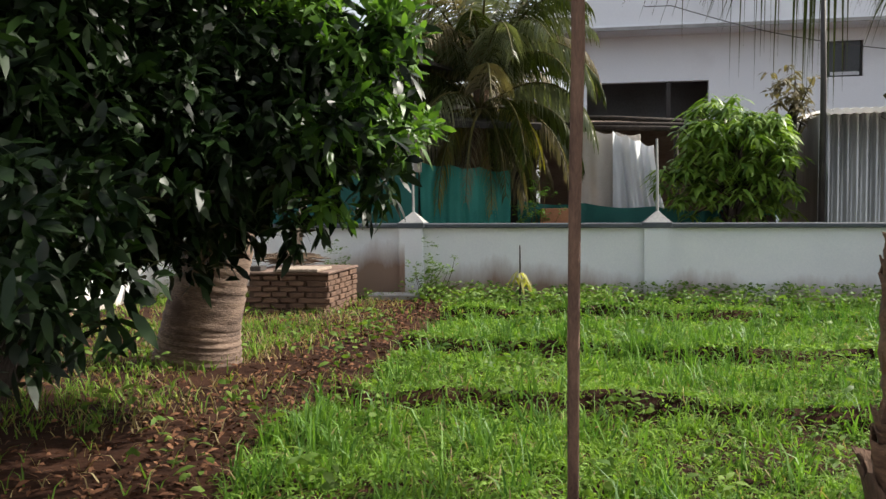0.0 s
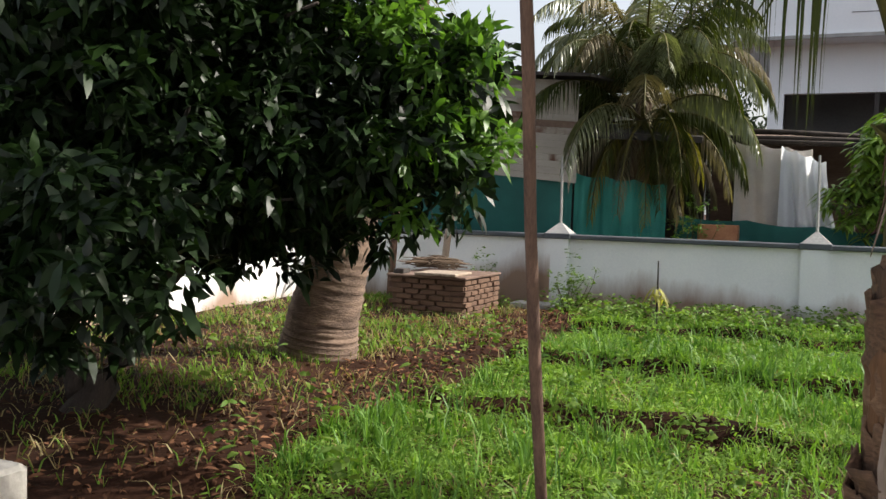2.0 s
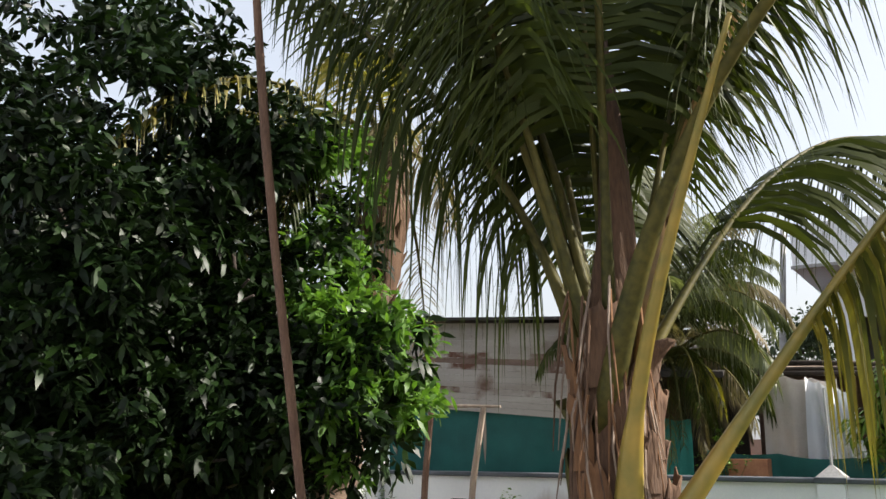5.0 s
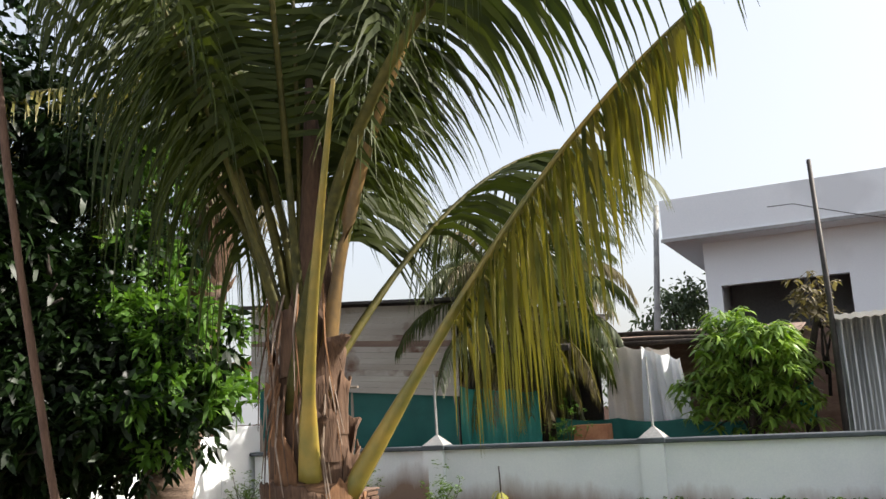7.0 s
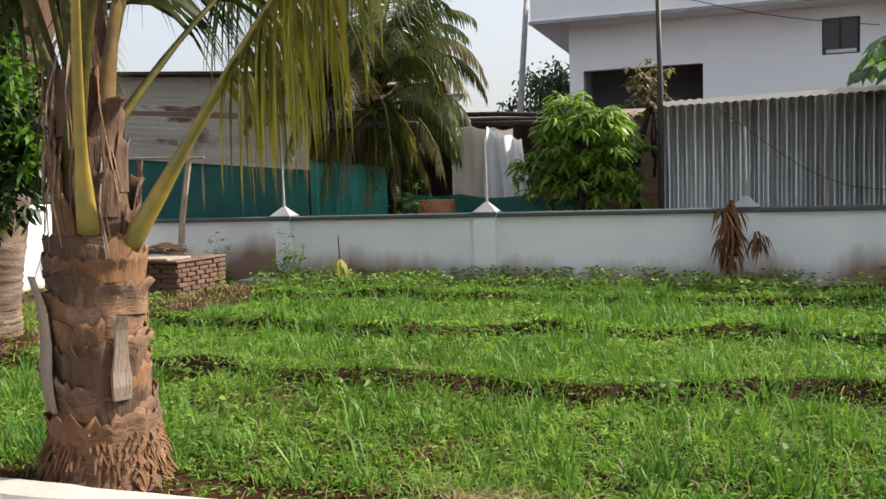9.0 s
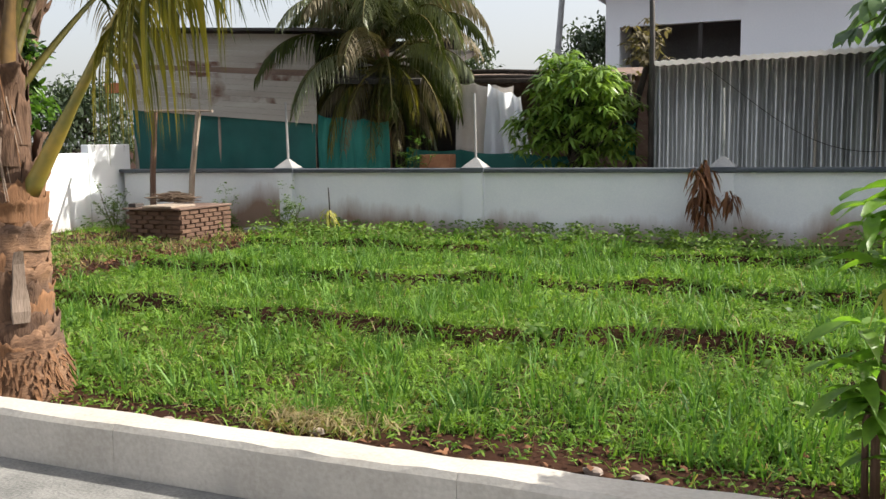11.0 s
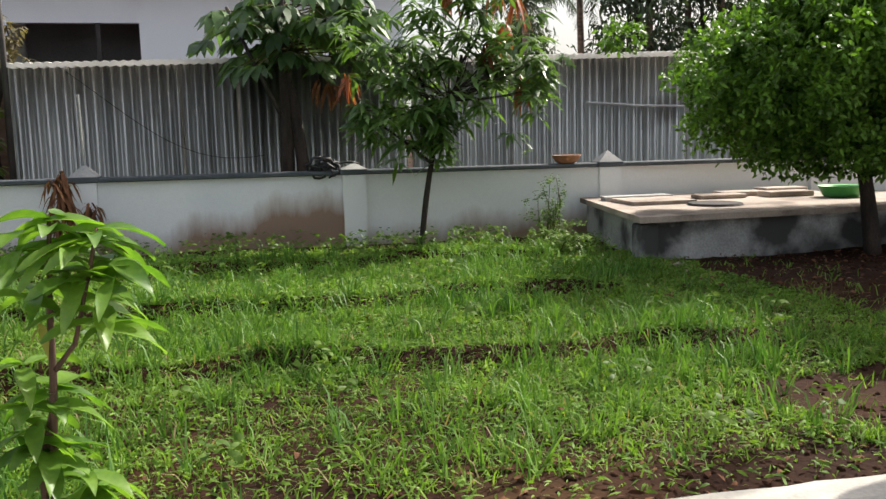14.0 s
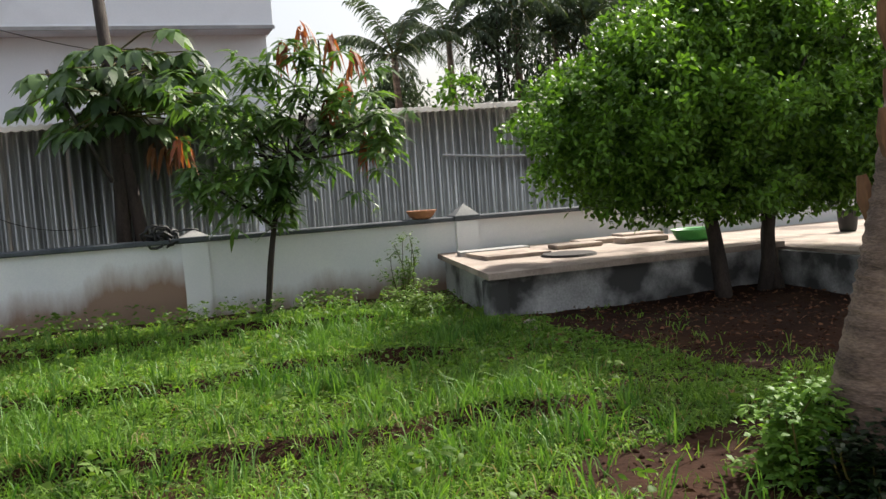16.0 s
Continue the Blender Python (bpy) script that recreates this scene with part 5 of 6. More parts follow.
def build_sapling():
    rng, rnd = np.random.default_rng(71), random.Random(71)
    t = thing("sapling", (8.66, 4.12, 0), "slender sapling with long bright green leaves at the kerb", "sapling")
    g = Geo()
    g.tube([(8.67, 4.12, -0.05), (8.66, 4.12, 0.3), (8.69, 4.11, 0.7), (8.70, 4.1, 1.0), (8.72, 4.1, 1.28)], [0.022, 0.018, 0.014, 0.011, 0.007], 8, 0.05, rnd)
    g.tube([(8.63, 4.13, -0.05), (8.62, 4.12, 0.35), (8.67, 4.12, 0.55)], [0.016, 0.013, 0.01], 7, 0.05, rnd)
    g.tube([(8.70, 4.1, 0.72), (8.78, 4.08, 0.82), (8.86, 4.06, 1.12), (8.89, 4.05, 1.25)], [0.011, 0.01, 0.009, 0.006], 7, 0.05, rnd)
    part("stem", g, "pole", t, smooth=True)
    pos, way, ln, wd = [], [], [], []
    tips = [((8.72, 4.1, 1.27), 10), ((8.88, 4.05, 1.22), 10), ((8.72, 4.1, 1.1), 7), ((8.84, 4.06, 1.08), 8), ((8.87, 4.06, 0.98), 6), ((8.68, 4.11, 0.62), 7), ((8.64, 4.12, 0.42), 8), ((8.69, 4.11, 0.36), 8), ((8.80, 4.06, 0.3), 8), ((8.58, 4.12, 0.55), 6), ((8.64, 4.1, 1.0), 6), ((8.60, 4.1, 0.48), 7), ((8.90, 4.05, 0.88), 7), ((8.76, 4.08, 0.2), 6), ((8.80, 4.07, 1.2), 8), ((8.61, 4.1, 1.18), 6), ((8.60, 4.1, 0.72), 5), ((8.94, 4.05, 1.1), 6)]
    for (p, n) in tips:
        for k in range(n):
            a = k * 2.399 + rnd.uniform(-0.3, 0.3)
            pos.append((p[0] + rnd.uniform(-0.02, 0.02), p[1] + rnd.uniform(-0.02, 0.02), p[2] + rnd.uniform(-0.04, 0.04)))
            way.append((math.cos(a), math.sin(a), rnd.uniform(-0.25, 0.4)))
            ln.append(rnd.uniform(0.16, 0.30))
            wd.append(rnd.uniform(0.052, 0.085))
    pos, way = np.array(pos), np.array(way)
    for p, w, l, q in zip(pos, way, ln, wd):
        v, f = [], []
        w = Vector(w).normalized()
        s = w.cross(Vector((rnd.uniform(-0.3, 0.3), rnd.uniform(-0.3, 0.3), 1))).normalized()
        a = Vector(p)
        n0 = len(v)
        for j in range(8):
            tj = j / 7
            hw = q * 0.5 * math.sin(math.pi * min(1, 0.08 + 0.92 * tj) ** 0.8) + 0.001
            u = s.cross(w)
            wave = 0.010 * math.sin(5.5 * j + 40 * q)
            v += [tuple(a - s * hw + u * (hw * 0.4 + wave)), tuple(a), tuple(a + s * hw + u * (hw * 0.4 - wave))]
            w = (w + Vector((0, 0, -0.11))).normalized()
            a = a + w * l / 7
        for j in range(7):
            b = n0 + j * 3
            f += [(b, b + 1, b + 4, b + 3), (b + 1, b + 2, b + 5, b + 4)]
        part("leaf", raw_mesh("leaf", "sapling_leaf", np.array(v), np.array(f)), "sapling_leaf", t)
    rosettes(rng, [(8.67, 4.04, 0.90)], 2, (0.06, 0.08), (0.03, 0.04), 1.5, (-1.2, -0.5), "yellow_leaf", "yellow_leaf", t, "withered yellow leaf")


build_sapling()


def small_plant(name, base, top, label, seed, mat, tips, per, length, width, droop, category="plant"):
    rng, rnd = np.random.default_rng(seed), random.Random(seed)
    t = thing(name, base, label, category)
    g = Geo()
    limb(g, Vector(base) - Vector((0, 0, 0.05)), top, 0.018, 0.008, rnd, 6, 0.05)
    part("stem", g, "bark", t)
    rosettes(rng, tips, per, length, width, droop, (-0.8, 0.4), "foliage", mat, t)
    return t


small_plant("dead_mango_sapling", (6.98, 12.9, 0.02), (6.98, 12.9, 1.2), "dead mango sapling with hanging rust-brown leaves", 81, "dead_leaf",
            [(6.98, 12.9, 1.15), (6.95, 12.88, 1.0), (7.02, 12.9, 0.9), (6.95, 12.9, 0.75), (7.3, 12.88, 0.75), (7.38, 12.9, 0.7), (6.9, 12.9, 0.55), (7.02, 12.88, 0.5), (7.05, 12.9, 0.62), (7.0, 12.86, 0.82), (6.93, 12.88, 0.9), (6.9, 12.85, 1.08), (7.05, 12.88, 1.05), (7.08, 12.9, 0.78), (6.88, 12.9, 0.68), (7.33, 12.9, 0.66), (7.0, 12.9, 0.42)], 13, (0.13, 0.2), (0.035, 0.05), 1.5, "sapling")
small_plant("young_plant", (1.69, 11.8, lie(1.69, 11.8)), (1.69, 11.8, 0.85), "small yellow-green plant tied to a dark stick", 83, "yellow_leaf", [(1.69, 11.78, 0.50), (1.66, 11.78, 0.45), (1.73, 11.8, 0.47)], 6, (0.10, 0.18), (0.025, 0.045), 0.9)


def leafy_shrub(base, size, n, label, seed, mat="weed"):
    rng, rnd = np.random.default_rng(seed), random.Random(seed)
    t = thing("leafy_shrub", base, label, "shrub")
    g = Geo()
    tips = np.array(base) + np.array([0, 0, size[2] * 0.5]) + rng.normal(0, 0.42, (n, 3)) * np.array(size)
    tips[:, 2] = np.maximum(tips[:, 2], 0.06)
    for k in range(0, n, 4):
        limb(g, Vector(base) - Vector((0, 0, 0.04)), tips[k], 0.008, 0.004, rnd, 4)
    part("stem", g, "rachis_green", t)
    rosettes(rng, tips, 12, (0.045, 0.09), (0.022, 0.036), 0.25, (-0.2, 0.8), "foliage", mat, t)


leafy_shrub((13.22, 4.6, 0), (0.30, 0.28, 0.33), 190, "leafy light-green shrub beside the bare soil", 91, "shrub_leaf")
leafy_shrub((13.32, 4.25, 0), (0.35, 0.3, 0.3), 90, "low dark leafy shrub at the foot of the palm", 92, "dark_leaf")
leafy_shrub((13.4, 12.4, 0), (0.35, 0.25, 0.7), 70, "straggly weed against the boundary wall", 93)
leafy_shrub((13.2, 11.3, 0), (0.7, 0.6, 0.3), 110, "low leafy weeds beside the water tank", 94)
leafy_shrub((1.6, 15.0, 0.6), (0.5, 0.2, 0.7), 60, "light green shrub showing above the boundary wall", 95, "new_leaf")
leafy_shrub((-3.2, 12.6, 0.0), (0.35, 0.35, 0.6), 60, "dark bushy weed in the wall corner", 96)
leafy_shrub((-1.0, 13.0, 0.0), (0.25, 0.15, 0.55), 40, "grey-green weed against the boundary wall", 97)
leafy_shrub((0.35, 12.7, 0.0), (0.35, 0.25, 0.55), 60, "flowering weed at the pillar foot", 98)

# ---- brick box with twigs, post frame, pole ----


def build_brick_box():
    b = thing("brick_box", (-1.3, 11.95, 0), "low brown brick box covered by an old slab", "brick structure")
    x0, x1, y0, y1 = -1.74, -0.66, 11.3, 12.55
    part("core", Geo().box(x0 + 0.03, y0 + 0.03, -0.1, x1 - 0.03, y1 - 0.03, 0.50), "mortar", b)
    part("lid", Geo().box(x0 - 0.03, y0 - 0.05, 0.50, x1 + 0.03, y1 + 0.03, 0.535, 0.008), "board_dark", b, "broken flat stone cover")
    part("lid_piece", Geo().box(x0 + 0.4, y0 - 0.09, 0.538, x1 - 0.1, y0 + 0.5, 0.575, 0.006), "grey_wood", b)
    part("lid_piece", Geo().box(x0 + 0.05, y0 + 0.0, 0.538, x0 + 0.2, y0 + 0.2, 0.60, 0.006), "roof_dark", b)
    rnd = random.Random(7)
    shape = Geo().box(-0.11, -0.03, 0, 0.11, 0.03, 0.062, 0.006).mesh("brick", "brick")
    for row in range(7):
        z = row * 0.071
        for face in range(2):
            n = 5
            for i in range(n + 1):
                ob = new("brick", shape)
                ob.parent = b
                ob.matrix_parent_inverse = Matrix.Translation(-b.location)
                ob.scale = (rnd.uniform(0.86, 1.0), rnd.uniform(0.9, 1.15), rnd.uniform(0.85, 1.03))
                if face == 0:
                    t = x0 + 0.02 + (i + (0.5 if row % 2 else 0.0)) * 0.232
                    if t > x1 + 0.02:
                        ob.hide_render = False
                        t = x1 - 0.1
                        ob.location = (t, y0 + 0.05, z)
                    else:
                        ob.location = (min(t + 0.08, x1 - 0.11), y0 + rnd.uniform(-0.008, 0.01) + 0.02, z)
                    ob.rotation_euler = (rnd.uniform(-0.05, 0.05), rnd.uniform(-0.04, 0.04), rnd.uniform(-0.05, 0.05))
                else:
                    t = y0 + 0.1 + (i + (0.5 if row % 2 else 0.0)) * 0.232
                    ob.location = (x1 - 0.02 + rnd.uniform(-0.012, 0.012), min(t, y1 - 0.1), z)
                    ob.rotation_euler = (0, 0, math.pi / 2 + rnd.uniform(-0.03, 0.03))


build_brick_box()


def build_twigs():
    rnd = random.Random(9)
    g = Geo()
    for k in range(170):
        a, r = rnd.uniform(0, 6.28), rnd.uniform(0, 0.42)
        c = Vector((-1.42 + r * math.cos(a), 12.05 + 0.6 * r * math.sin(a), 0.585 + rnd.uniform(0, 0.16) * (1 - r)))
        d = Vector((rnd.uniform(-1, 1), rnd.uniform(-0.6, 0.6), rnd.uniform(-0.06, 0.1))) * rnd.uniform(0.12, 0.3)
        g.tube([c - d, c + Vector((0, 0, 0.015)), c + d], [0.008, 0.008, 0.004], 4)
    solid("twig_heap", g, "twig", "heap of dry brown twigs on the brick box", "twigs", "stuff")


build_twigs()


def build_post_frame():
    f = thing("post_frame", (-1.9, 12.72, 0), "crooked frame of two weathered wooden posts and a bar", "post frame")
    rnd = random.Random(13)
    part("post", Geo().tube([(-2.48, 12.75, -0.1), (-2.42, 12.75, 1.0), (-2.3, 12.75, 2.1)], [0.06, 0.055, 0.05], 8, 0.06, rnd), "pole", f)
    part("post", Geo().tube([(-1.62, 12.7, 0.0), (-1.52, 12.7, 1.0), (-1.33, 12.7, 2.08)], [0.055, 0.052, 0.05], 8, 0.06, rnd), "grey_wood", f)
    part("bar", Geo().tube([(-2.5, 12.72, 2.12), (-1.6, 12.72, 2.10), (-1.05, 12.72, 2.08)], [0.025, 0.025, 0.02], 7, 0.06, rnd), "grey_wood", f)


build_post_frame()
stick("wooden_pole", [(2.636, 4.147, -0.1), (2.645, 3.988, 0.4), (2.651, 3.841, 0.9), (2.659, 3.707, 1.4), (2.674, 3.586, 1.9), (2.675, 3.476, 2.4), (2.68, 3.38, 2.9), (2.688, 3.295, 3.4), (2.70, 3.2, 4.0)], [0.023, 0.022, 0.024, 0.021, 0.022, 0.02, 0.021, 0.019, 0.016], "pole", "slightly crooked reddish-brown wooden pole in the bed", "pole", 10)
solid("stone_slab", Geo().box(-0.55, 12.75, 0.0, 0.25, 13.15, 0.10, 0.012), "cement", "flat concrete slab lying at the pillar foot", "slab")

# ---- things on walls and terrace ----


def lathe(cx, cy, prof, sides=20):
    g = Geo()
    for z, r in prof:
        g.v += [(cx + r * math.cos(6.2832 * k / sides), cy + r * math.sin(6.2832 * k / sides), z) for k in range(sides)]
    for i in range(len(prof) - 1):
        for k in range(sides):
            a, b = i * sides + k, i * sides + (k + 1) % sides
            g.f.append((a, b, b + sides, a + sides))
    g.f.append(tuple(range(sides - 1, -1, -1)))
    g.f.append(tuple((len(prof) - 1) * sides + k for k in range(sides)))
    return g


solid("clay_bowl", lathe(14.05, 13.4, [(1.087, 0.12), (1.12, 0.17), (1.2, 0.22), (1.21, 0.225), (1.205, 0.2), (1.13, 0.15), (1.12, 0.05)]), "clay", "wide brown clay bowl resting on the wall coping", "bowl", smooth=True)
solid("green_basin", lathe(17.45, 11.6, [(0.575, 0.22), (0.60, 0.25), (0.72, 0.31), (0.73, 0.325), (0.715, 0.295), (0.61, 0.235), (0.605, 0.08)]), "green_plastic", "bright green plastic basin on the platform", "basin", smooth=True)


solid("black_bucket", lathe(19.9, 11.35, [(0.502, 0.11), (0.56, 0.125), (0.80, 0.15), (0.81, 0.155), (0.795, 0.14), (0.54, 0.11), (0.53, 0.04)]), "rubber", "black plastic bucket standing on the sunlit terrace", "bucket", smooth=True)


def build_hose():
    g = Geo()
    rnd = random.Random(17)
    pts = []
    for i in range(150):
        a = i * 0.42
        r = 0.085 + 0.06 * math.sin(i * 0.37) + rnd.uniform(-0.03, 0.03)
        pts.append((10.4 + 1.3 * r * math.cos(a) + 0.06 * math.sin(i * 0.19), 13.34 + 0.09 * math.sin(i * 0.53), 1.12 + 0.9 * r * math.sin(a) + 0.04 * math.sin(i * 0.11)))
    pts += [(10.6 + 0.1 * k, 13.4, 1.17 + 0.03 * math.sin(k)) for k in range(4)]
    g.tube(pts, [0.018] * len(pts), 6)
    solid("coiled_hose", g, "rubber", "dark hose coiled over the wall coping", "hose", smooth=True)


build_hose()
solid("white_pipe", Geo().tube([(15.0, 15.06, 2.05), (16.0, 15.06, 1.98), (17.2, 15.06, 1.95)], [0.022] * 3, 8), "steel", "pale pipe fixed along the corrugated shed", "pipe")
hanging("teal_rag", 5.1, 5.5, 1.15, 1.8, 15.75, "net_light", "teal rag hanging beside the mango bush", "cloth", 2, 0.05, 8)
solid("orange_crate", Geo().box(1.7, 15.1, 0.9, 2.3, 15.4, 1.28, 0.01), "clay", "brown crate half hidden behind the wall", "crate")
solid("crate_stand", Geo().box(1.65, 15.05, 0.0, 2.35, 15.45, 0.895, 0.01), "roof_dark", "dark stand under the crate", "stand")


def build_motorcycle():
    x, y, z = 21.0, 9.05, 0.50
    m = thing("motorcycle", (x, y, z), "dark parked motorcycle on the terrace", "motorcycle")
    for dx in (-0.62, 0.62):
        g = Geo()
        n, k = 24, 6
        for i in range(n):
            a = 6.2832 * i / n
            for j in range(k):
                b = 6.2832 * j / k
                r = 0.26 + 0.05 * math.cos(b)
                g.v.append((x + dx + r * math.cos(a), y + 0.05 * math.sin(b), z + 0.31 + r * math.sin(a)))
        for i in range(n):
            for j in range(k):
                p, q = i * k + j, i * k + (j + 1) % k
                p2, q2 = ((i + 1) % n) * k + j, ((i + 1) % n) * k + (j + 1) % k
                g.f.append((p, p2, q2, q))
        w = part("wheel", g, "rubber", m, smooth=True)
        part("rim", Geo().tube([(x + dx, y - 0.03, z + 0.31), (x + dx, y + 0.03, z + 0.31)], [0.2, 0.2], 16), "steel", w)
    part("engine", Geo().box(x - 0.22, y - 0.14, z + 0.2, x + 0.2, y + 0.14, z + 0.52, 0.03), "iron", m)
    part("fuel_tank", Geo().box(x + 0.0, y - 0.13, z + 0.62, x + 0.42, y + 0.13, z + 0.86, 0.06), "red_paint", m)
    part("seat", Geo().box(x - 0.62, y - 0.13, z + 0.66, x + 0.02, y + 0.13, z + 0.78, 0.04), "rubber", m)
    part("fork", Geo().tube([(x + 0.62, y, z + 0.31), (x + 0.42, y, z + 0.95)], [0.03, 0.03], 8), "steel", m)
    part("handlebar", Geo().tube([(x + 0.36, y - 0.36, z + 1.0), (x + 0.42, y, z + 0.96), (x + 0.36, y + 0.36, z + 1.0)], [0.016] * 3, 8), "iron", m)
    part("swing_arm", Geo().tube([(x - 0.62, y, z + 0.31), (x - 0.15, y, z + 0.4)], [0.03, 0.03], 8), "iron", m)


build_motorcycle()

# ---- distant trees ----


def far_tree(x, y, h, r, seed, kind):
    rng, rnd = np.random.default_rng(seed), random.Random(seed)
    t = thing("distant_tree", (x, y, 0), "feathery dark tree far behind the sheds" if kind else "tall thin eucalyptus far behind the sheds", "tree", "distant trees")
    g = Geo()
    limb(g, (x, y, -0.1), (x + rnd.uniform(-0.4, 0.4), y, h * 0.95), 0.2, 0.05, rnd, 8, 0.03)
    n = 130
    a = rng.uniform(0, 6.28, n)
    zz = rng.uniform(0.30, 1.0, n)
    rr = r * np.sqrt(rng.uniform(0, 1, n)) * (0.5 + 0.7 * np.sin(zz * 3.0) ** 2)
    tips = np.stack([x + rr * np.cos(a), y + rr * np.sin(a), zz * h], 1)
    for k in range(0, n, 6):
        limb(g, (x, y, tips[k][2] * 0.85), tips[k], 0.05, 0.015, rnd, 3)
    part("trunk", g, "bark", t)
    pos = np.repeat(tips, 26, 0) + rng.normal(0, 0.32, (n * 26, 3))
    way = rng.normal(0, 0.8, (len(pos), 3)) + np.array([0, 0, -0.25])
    part("crown", leaf_mesh("crown", "far_leaf", pos, way, rng.uniform(0.22, 0.42, len(pos)), rng.uniform(0.08, 0.14, len(pos)), 0.3, 0.1, rng), "far_leaf", t)


for k, (x, y, h, r) in enumerate(((24.5, 34, 8.3, 1.7), (28.5, 36, 9.5, 2.0), (32, 35, 9.0, 2.0), (35.5, 37, 10, 2.2), (21.5, 40, 6.6, 1.5), (38, 34, 8.5, 2.0), (-1.0, 40, 6.5, 2.2), (-8, 42, 6, 2.4), (-16, 34, 4.2, 2.5), (-21, 30, 4.0, 2.2))):
    far_tree(x, y, h, r, 200 + k, k % 2)


def build_far_palm(x, y, z, seed):
    rnd = random.Random(seed)
    palm = thing("distant_palm", (x, y, 0), "distant palm with feathery fronds above the shed roof", "palm tree", "distant palms")
    part("trunk", Geo().tube([(x, y, 0), (x + 0.1, y, z * 0.5), (x, y, z)], [0.2, 0.16, 0.12], 8, 0.05, rnd), "ring_bark", palm)
    for k in range(18):
        a = k * 2.399
        el = (1.2, 0.75, 0.4, 0.05)[k % 4]
        frond(palm, arch((x, y, z), (math.cos(a) * math.cos(el), math.sin(a) * math.cos(el), math.sin(el)), 2.9, 0.85), 0.85, rnd, "far_leaf", "rachis_green", 0.12, 0.8, 30, wide=0.07)


for k, (x, y, z) in enumerate(((19.5, 33, 6.3), (22.4, 35, 7.2), (24.9, 34, 8.1), (27.6, 36, 7.5), (28.6, 35, 7.9), (31.2, 37, 8.9))):
    build_far_palm(x, y, z, 301 + k)

# ---- grass, weeds, clods, litter ----


def spots(rng, n, x0, x1, y0, y1, accept):
    out = []
    p = np.stack([rng.uniform(x0, x1, n), rng.uniform(y0, y1, n)], 1)
    for x, y in p:
        if rng.random() < accept(x, y):
            out.append((x, y, lie(x, y) - 0.005))
    return np.array(out)


def bed(x, y):
    """How thickly the green crop stands."""
    left = 1.0 + 0.12 * math.sin(2 * y) - 0.04 * (y - 5)
    if x < left or y > 12.6:
        return 0.0
    if bare(x, y):
        return 0.03
    d = 1.0
    for k in range(3):
        e = abs(y - bund_line(k, x))
        if e < 0.2 and x < 12.8:
            d *= 0.55 + 0.4 * (noise.noise((x * 0.9, k * 3.3, 1)) > 0.05)
    if y < 4.25:
        d *= 0.12 if x < 12 else 0.05
    # sparse plants here; the dark soil laid open also stands in for palm shadow
    if 8.8 < x < 11.0 and y < 5.3:
        d *= 0.3 if y < 4.9 else 0.55
    return d * (0.65 + 0.7 * noise.noise((x * 0.8, y * 0.8, 9)))


def bare(x, y):
    """Bare dug soil: the corner by the palm and the ground in the lemon tree's shade."""
    n = 0.25 * noise.noise((x * 1.4, y * 1.4, 21))
    return (x > 12.25 + n and y < 5.45 + n and x - 12.2 > 1.2 * (4.6 - y)) or (x > 14.05 + 0.14 * (10 - y) + 2 * n and y > 6.6)


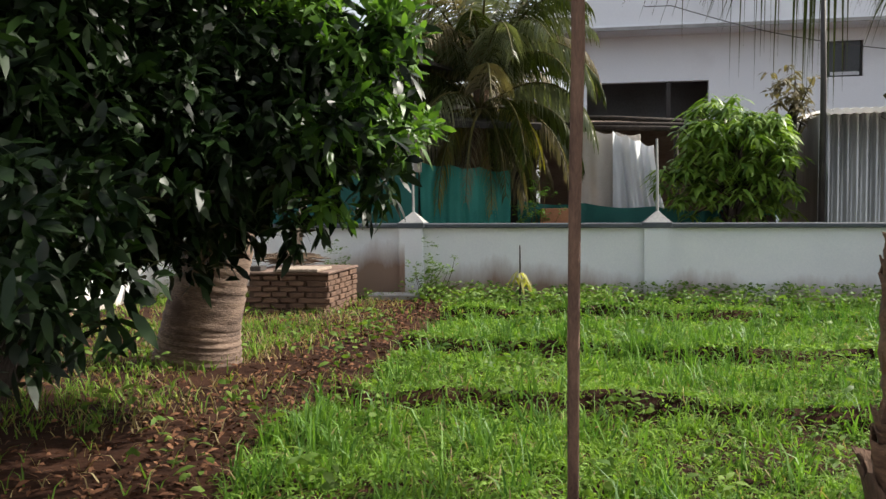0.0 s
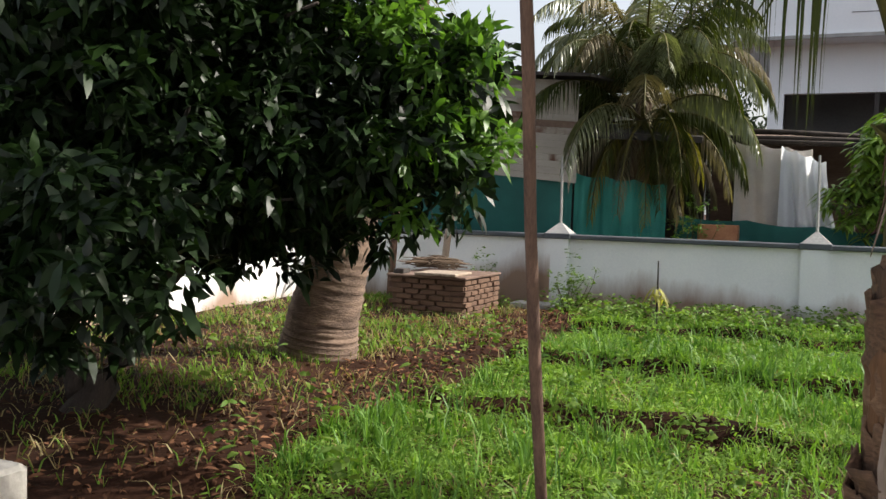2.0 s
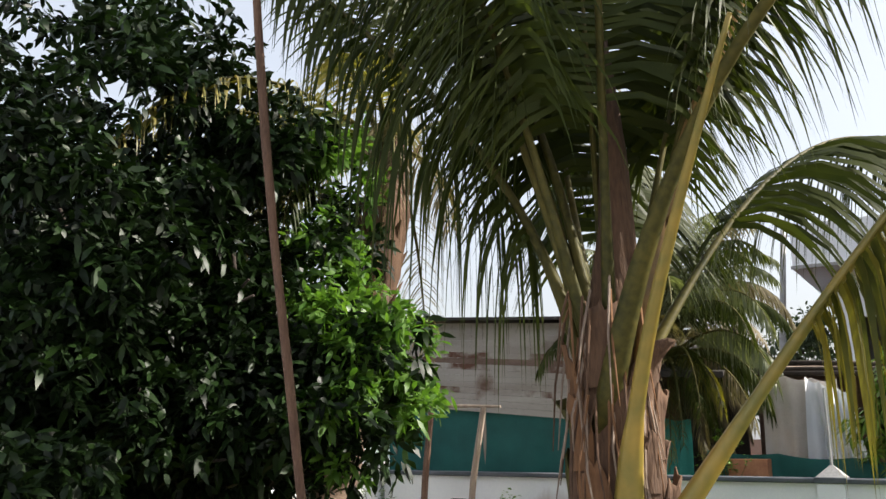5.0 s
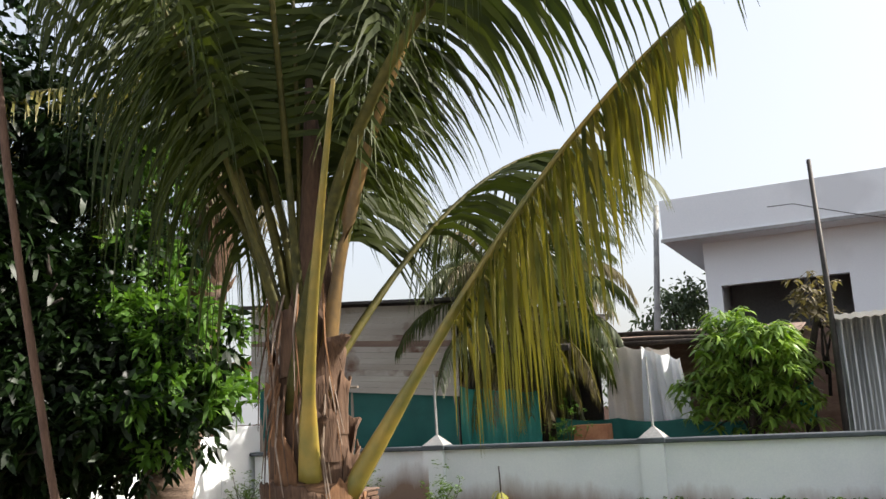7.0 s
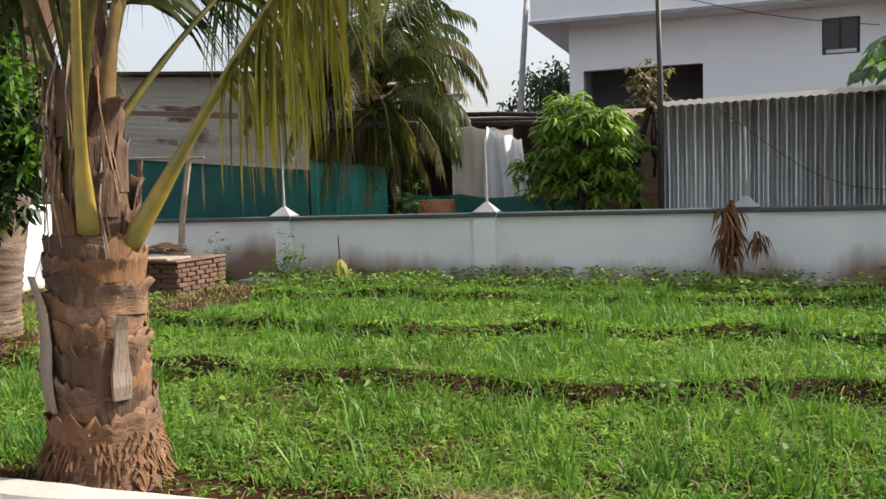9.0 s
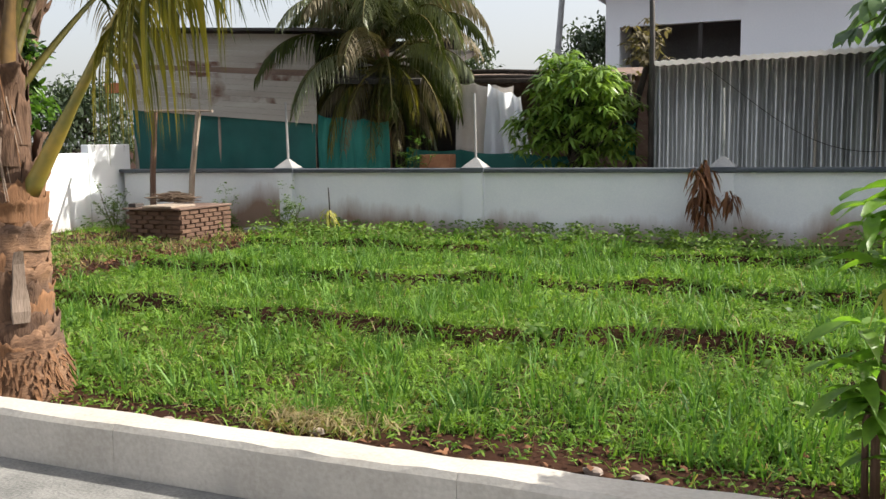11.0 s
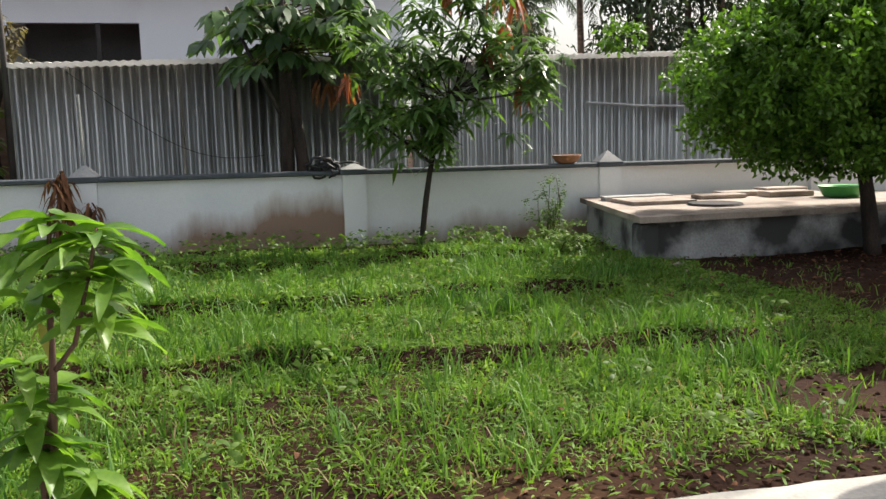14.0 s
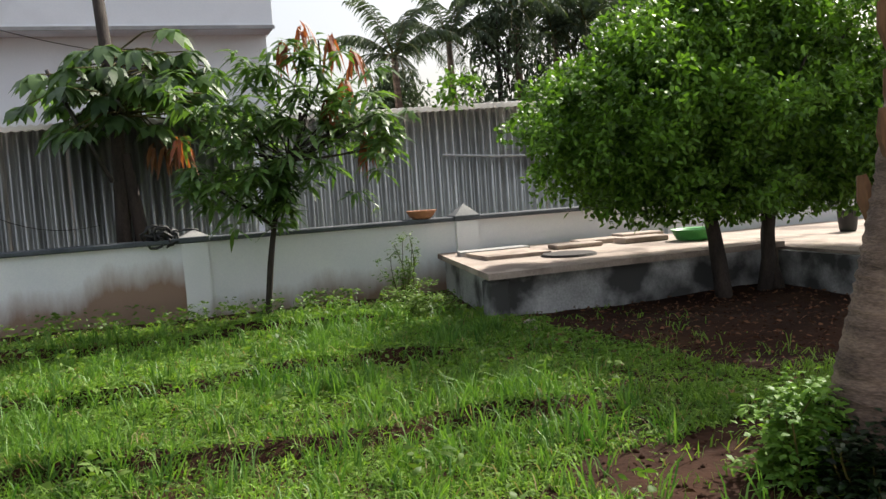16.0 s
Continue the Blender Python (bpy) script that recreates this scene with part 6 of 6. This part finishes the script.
def build_grass():
    rng = np.random.default_rng(77)
    b = spots(rng, 80000, 0.9, 15.5, 4.0, 8.2, bed)
    c = spots(rng, 48000, 0.9, 15.5, 8.2, 12.6, bed)
    for base, wide, many in ((b, 0.010, 2), (c, 0.014, 2)):
        tuft = np.array([0.55 + 0.9 * max(-0.35, noise.noise((p[0] * 4.5, p[1] * 4.5, 5)) + 0.5 * noise.noise((p[0] * 1.3, p[1] * 1.3, 8))) for p in base])
        tuft = np.repeat(tuft, many)
        base = np.repeat(base, many, 0) + np.concatenate([rng.normal(0, 0.03, (len(base) * many, 2)), np.zeros((len(base) * many, 1))], 1)
        n = len(base)
        tagged(new("grass", blades("grass", "grass", base, rng.uniform(0.05, 0.16, n) * tuft, rng.uniform(0.6, 1.4, n) * wide, rng.uniform(0.3, 1.8, n), rng)), "short bright green grass covering the beds", "grass", kind="stuff")
    m = spots(rng, 150000, 0.9, 14.5, 3.95, 12.4, lambda x, y: (0.25 + bed(x, y)) * (0.06 if bare(x, y) else 1))
    m = m[m[:, 0] > 0.95]
    m[:, 2] += rng.uniform(0.005, 0.05, len(m))
    a = rng.uniform(0, 6.28, len(m))
    way = np.stack([np.cos(a), np.sin(a), rng.uniform(-0.15, 0.7, len(m))], 1)
    far = 1 + 0.5 * (m[:, 1] > 7.5)
    tagged(new("ground_cover", leaf_mesh("ground_cover", "grass", m, way, rng.uniform(0.03, 0.075, len(m)) * far, rng.uniform(0.008, 0.018, len(m)) * far, 0.3, 0.2, rng)), "tiny matted green leaves close to the soil", "ground cover", kind="stuff")
    t = spots(rng, 5200, 0.95, 13.6, 4.2, 11.4, lambda x, y: bed(x, y) * (0.35 + 0.65 * (noise.noise((x * 0.7, y * 0.7, 4)) > 0.0)))
    base = np.repeat(t, 8, 0) + np.concatenate([rng.normal(0, 0.03, (len(t) * 8, 2)), np.zeros((len(t) * 8, 1))], 1)
    n = len(base)
    tagged(new("crop", blades("crop", "tall_grass", base, rng.uniform(0.10, 0.30, n), rng.uniform(0.008, 0.015, n), rng.uniform(0.15, 1.1, n), rng)), "upright dark green crop blades in clumps", "crop", kind="stuff")
    d = spots(rng, 24000, -3.5, 14, 4.0, 13.0, lambda x, y: (0.85 if x < 1.2 else 0.0) * (0.35 + 0.9 * (noise.noise((x * 1.1, y * 1.1, 2)) > 0)) * (0.25 if 0.2 < x else 1) + (0.6 if x > 1.2 else 0) * bed(x, y))
    n = len(d)
    tagged(new("dry_grass", blades("dry_grass", "dry_grass", d, rng.uniform(0.05, 0.15, n), rng.uniform(0.006, 0.011, n), rng.uniform(0.5, 1.6, n), rng)), "straw-coloured dry grass between the green", "grass", kind="stuff")
    g = spots(rng, 16000, -3.6, 1.0, 4.0, 13.1, lambda x, y: (0.6 if noise.noise((x * 0.7, y * 0.7, 6)) > 0.06 else 0.08) * (0.15 if x > -0.2 else 1) * (1.3 if y > 9.5 or x < -2.2 else 0.8))
    base = np.repeat(g, 2, 0)
    n = len(base)
    tagged(new("grass", blades("grass", "grass", base, rng.uniform(0.05, 0.16, n), rng.uniform(0.007, 0.012, n), rng.uniform(0.3, 1.3, n), rng)), "patchy green grass under the trees", "grass", kind="stuff")
    # broad-leaved weeds: a belt before the wall and scattered ones
    w = spots(rng, 9000, -3.4, 13.6, 4.2, 13.15, lambda x, y: (0.9 if (y > 11.3 and x > 0.4) else 0.04 if x > 1.0 else 0.05) * (0.5 + noise.noise((x * 1.1, y * 1.1, 12))) * (0.3 if x > 8 and y > 11 else 1))
    pos = np.repeat(w, 14, 0) + np.concatenate([rng.normal(0, 0.06, (len(w) * 14, 2)), rng.uniform(0.03, 0.26, (len(w) * 14, 1))], 1)
    a = rng.uniform(0, 6.28, len(pos))
    way = np.stack([np.cos(a), np.sin(a), rng.uniform(-0.1, 0.8, len(pos))], 1)
    n = len(pos)
    tagged(new("weeds", leaf_mesh("weeds", "weed", pos, way, rng.uniform(0.05, 0.11, n), rng.uniform(0.025, 0.048, n), 0.3, 0.15, rng)), "low broad-leaved weeds before the boundary wall", "weeds", kind="stuff")


build_grass()


def build_clods():
    rng = np.random.default_rng(88)
    shape = []
    ico = [(0, 0, 1), (0.9, 0, 0.35), (0.28, 0.85, 0.3), (-0.72, 0.53, 0.4), (-0.72, -0.53, 0.3), (0.28, -0.85, 0.4), (0.6, 0.4, -0.5), (-0.4, 0.7, -0.5), (-0.5, -0.6, -0.5), (0.5, -0.5, -0.5)]
    tri = [(0, 1, 2), (0, 2, 3), (0, 3, 4), (0, 4, 5), (0, 5, 1), (1, 6, 2), (2, 6, 7), (2, 7, 3), (3, 7, 8), (3, 8, 4), (4, 8, 5), (5, 8, 9), (5, 9, 1), (1, 9, 6)]

    def where(x, y):
        d = 0.0
        for k in range(3):
            if abs(y - bund_line(k, x)) < 0.2 and 0.9 < x < 12.6:
                d = 0.42
        if y < 4.3 and x > 3:
            d = 0.5
        if abs(x - (0.72 - 0.03 * (y - 5))) < 0.45 and y < 12:
            d = 0.8
        if x > 11.7 and y < 5.7:
            d = 0.55
        if x > 13.5 and y < 10.2:
            d = 0.45
        return d
    p = spots(rng, 26000, -0.3, 17, 3.8, 12.2, where)
    n = len(p)
    s = rng.uniform(0.006, 0.024, n)
    base = np.array(ico)[None] * (s[:, None, None] * rng.uniform(0.6, 1.4, (n, 1, 3))) * rng.uniform(0.75, 1.25, (n, 10, 1)) + p[:, None, :]
    faces = (np.array(tri)[None] + (np.arange(n) * 10)[:, None, None]).reshape(-1, 3)
    tagged(new("soil_clods", raw_mesh("soil_clods", "clod", base.reshape(-1, 3), faces)), "crumbly dark brown soil clods on the ridges", "soil", kind="stuff")

    def litter(x, y):
        if x < 1.1:
            return 0.75 if abs(x - 0.55) < 0.75 else 0.35
        return (0.32 if y > 7.0 else 0.10) if x > 12.8 and y < 10.3 else (0.35 if y < 4.4 else 0.03)
    p = spots(rng, 44000, -3.3, 18, 3.85, 12.8, litter)
    n = len(p)
    a = rng.uniform(0, 6.28, n)
    p[:, 2] += rng.uniform(0.008, 0.04, n)
    way = np.stack([np.cos(a), np.sin(a), rng.uniform(-0.1, 0.35, n)], 1)
    tagged(new("leaf_litter", leaf_mesh("leaf_litter", "litter", p, way, rng.uniform(0.035, 0.09, n), rng.uniform(0.015, 0.032, n), 0.2, 0.3, rng)), "dry brown fallen leaves on the soil", "leaf litter", kind="stuff")


build_clods()


def build_stone(x, y, r, seed):
    rnd = random.Random(seed)
    g = Geo()
    n, m = 9, 5
    for i in range(m + 1):
        t = math.pi * i / m
        for k in range(n):
            a = 6.2832 * k / n
            q = r * rnd.uniform(0.8, 1.15) * (math.sin(t) + 0.02)
            g.v.append((x + q * 1.3 * math.cos(a), y + q * math.sin(a), lie(x, y) + r * 0.35 - 0.55 * r * math.cos(t)))
    for i in range(m):
        for k in range(n):
            p, q = i * n + k, i * n + (k + 1) % n
            g.f.append((p, q, q + n, p + n))
    g.f += [tuple(range(n - 1, -1, -1)), tuple(m * n + k for k in range(n))]
    solid("stone", g, "slab", "small rough pale stone on the soil beside the kerb", "stone", group="stones by the kerb")


for k, (x, y, r) in enumerate(((7.55, 3.95, 0.035), (7.75, 4.0, 0.03), (6.1, 4.05, 0.035), (9.3, 3.95, 0.03), (9.9, 4.1, 0.035), (5.2, 4.0, 0.03), (14.0, 9.6, 0.06), (13.9, 9.2, 0.05))):
    build_stone(x, y, r, 400 + k)


def build_straw():
    rng = np.random.default_rng(99)
    n = 500
    p = np.stack([rng.normal(6.05, 0.22, n), rng.normal(4.15, 0.09, n), np.zeros(n)], 1)
    p[:, 2] = [lie(x, max(y, 3.8)) + 0.01 for x, y in p[:, :2]]
    tagged(new("straw_heap", blades("straw_heap", "dry_grass", p, rng.uniform(0.03, 0.12, n), rng.uniform(0.006, 0.012, n), rng.uniform(0.8, 2.2, n), rng)), "flattened heap of dry straw by the kerb", "straw", kind="stuff")


build_straw()
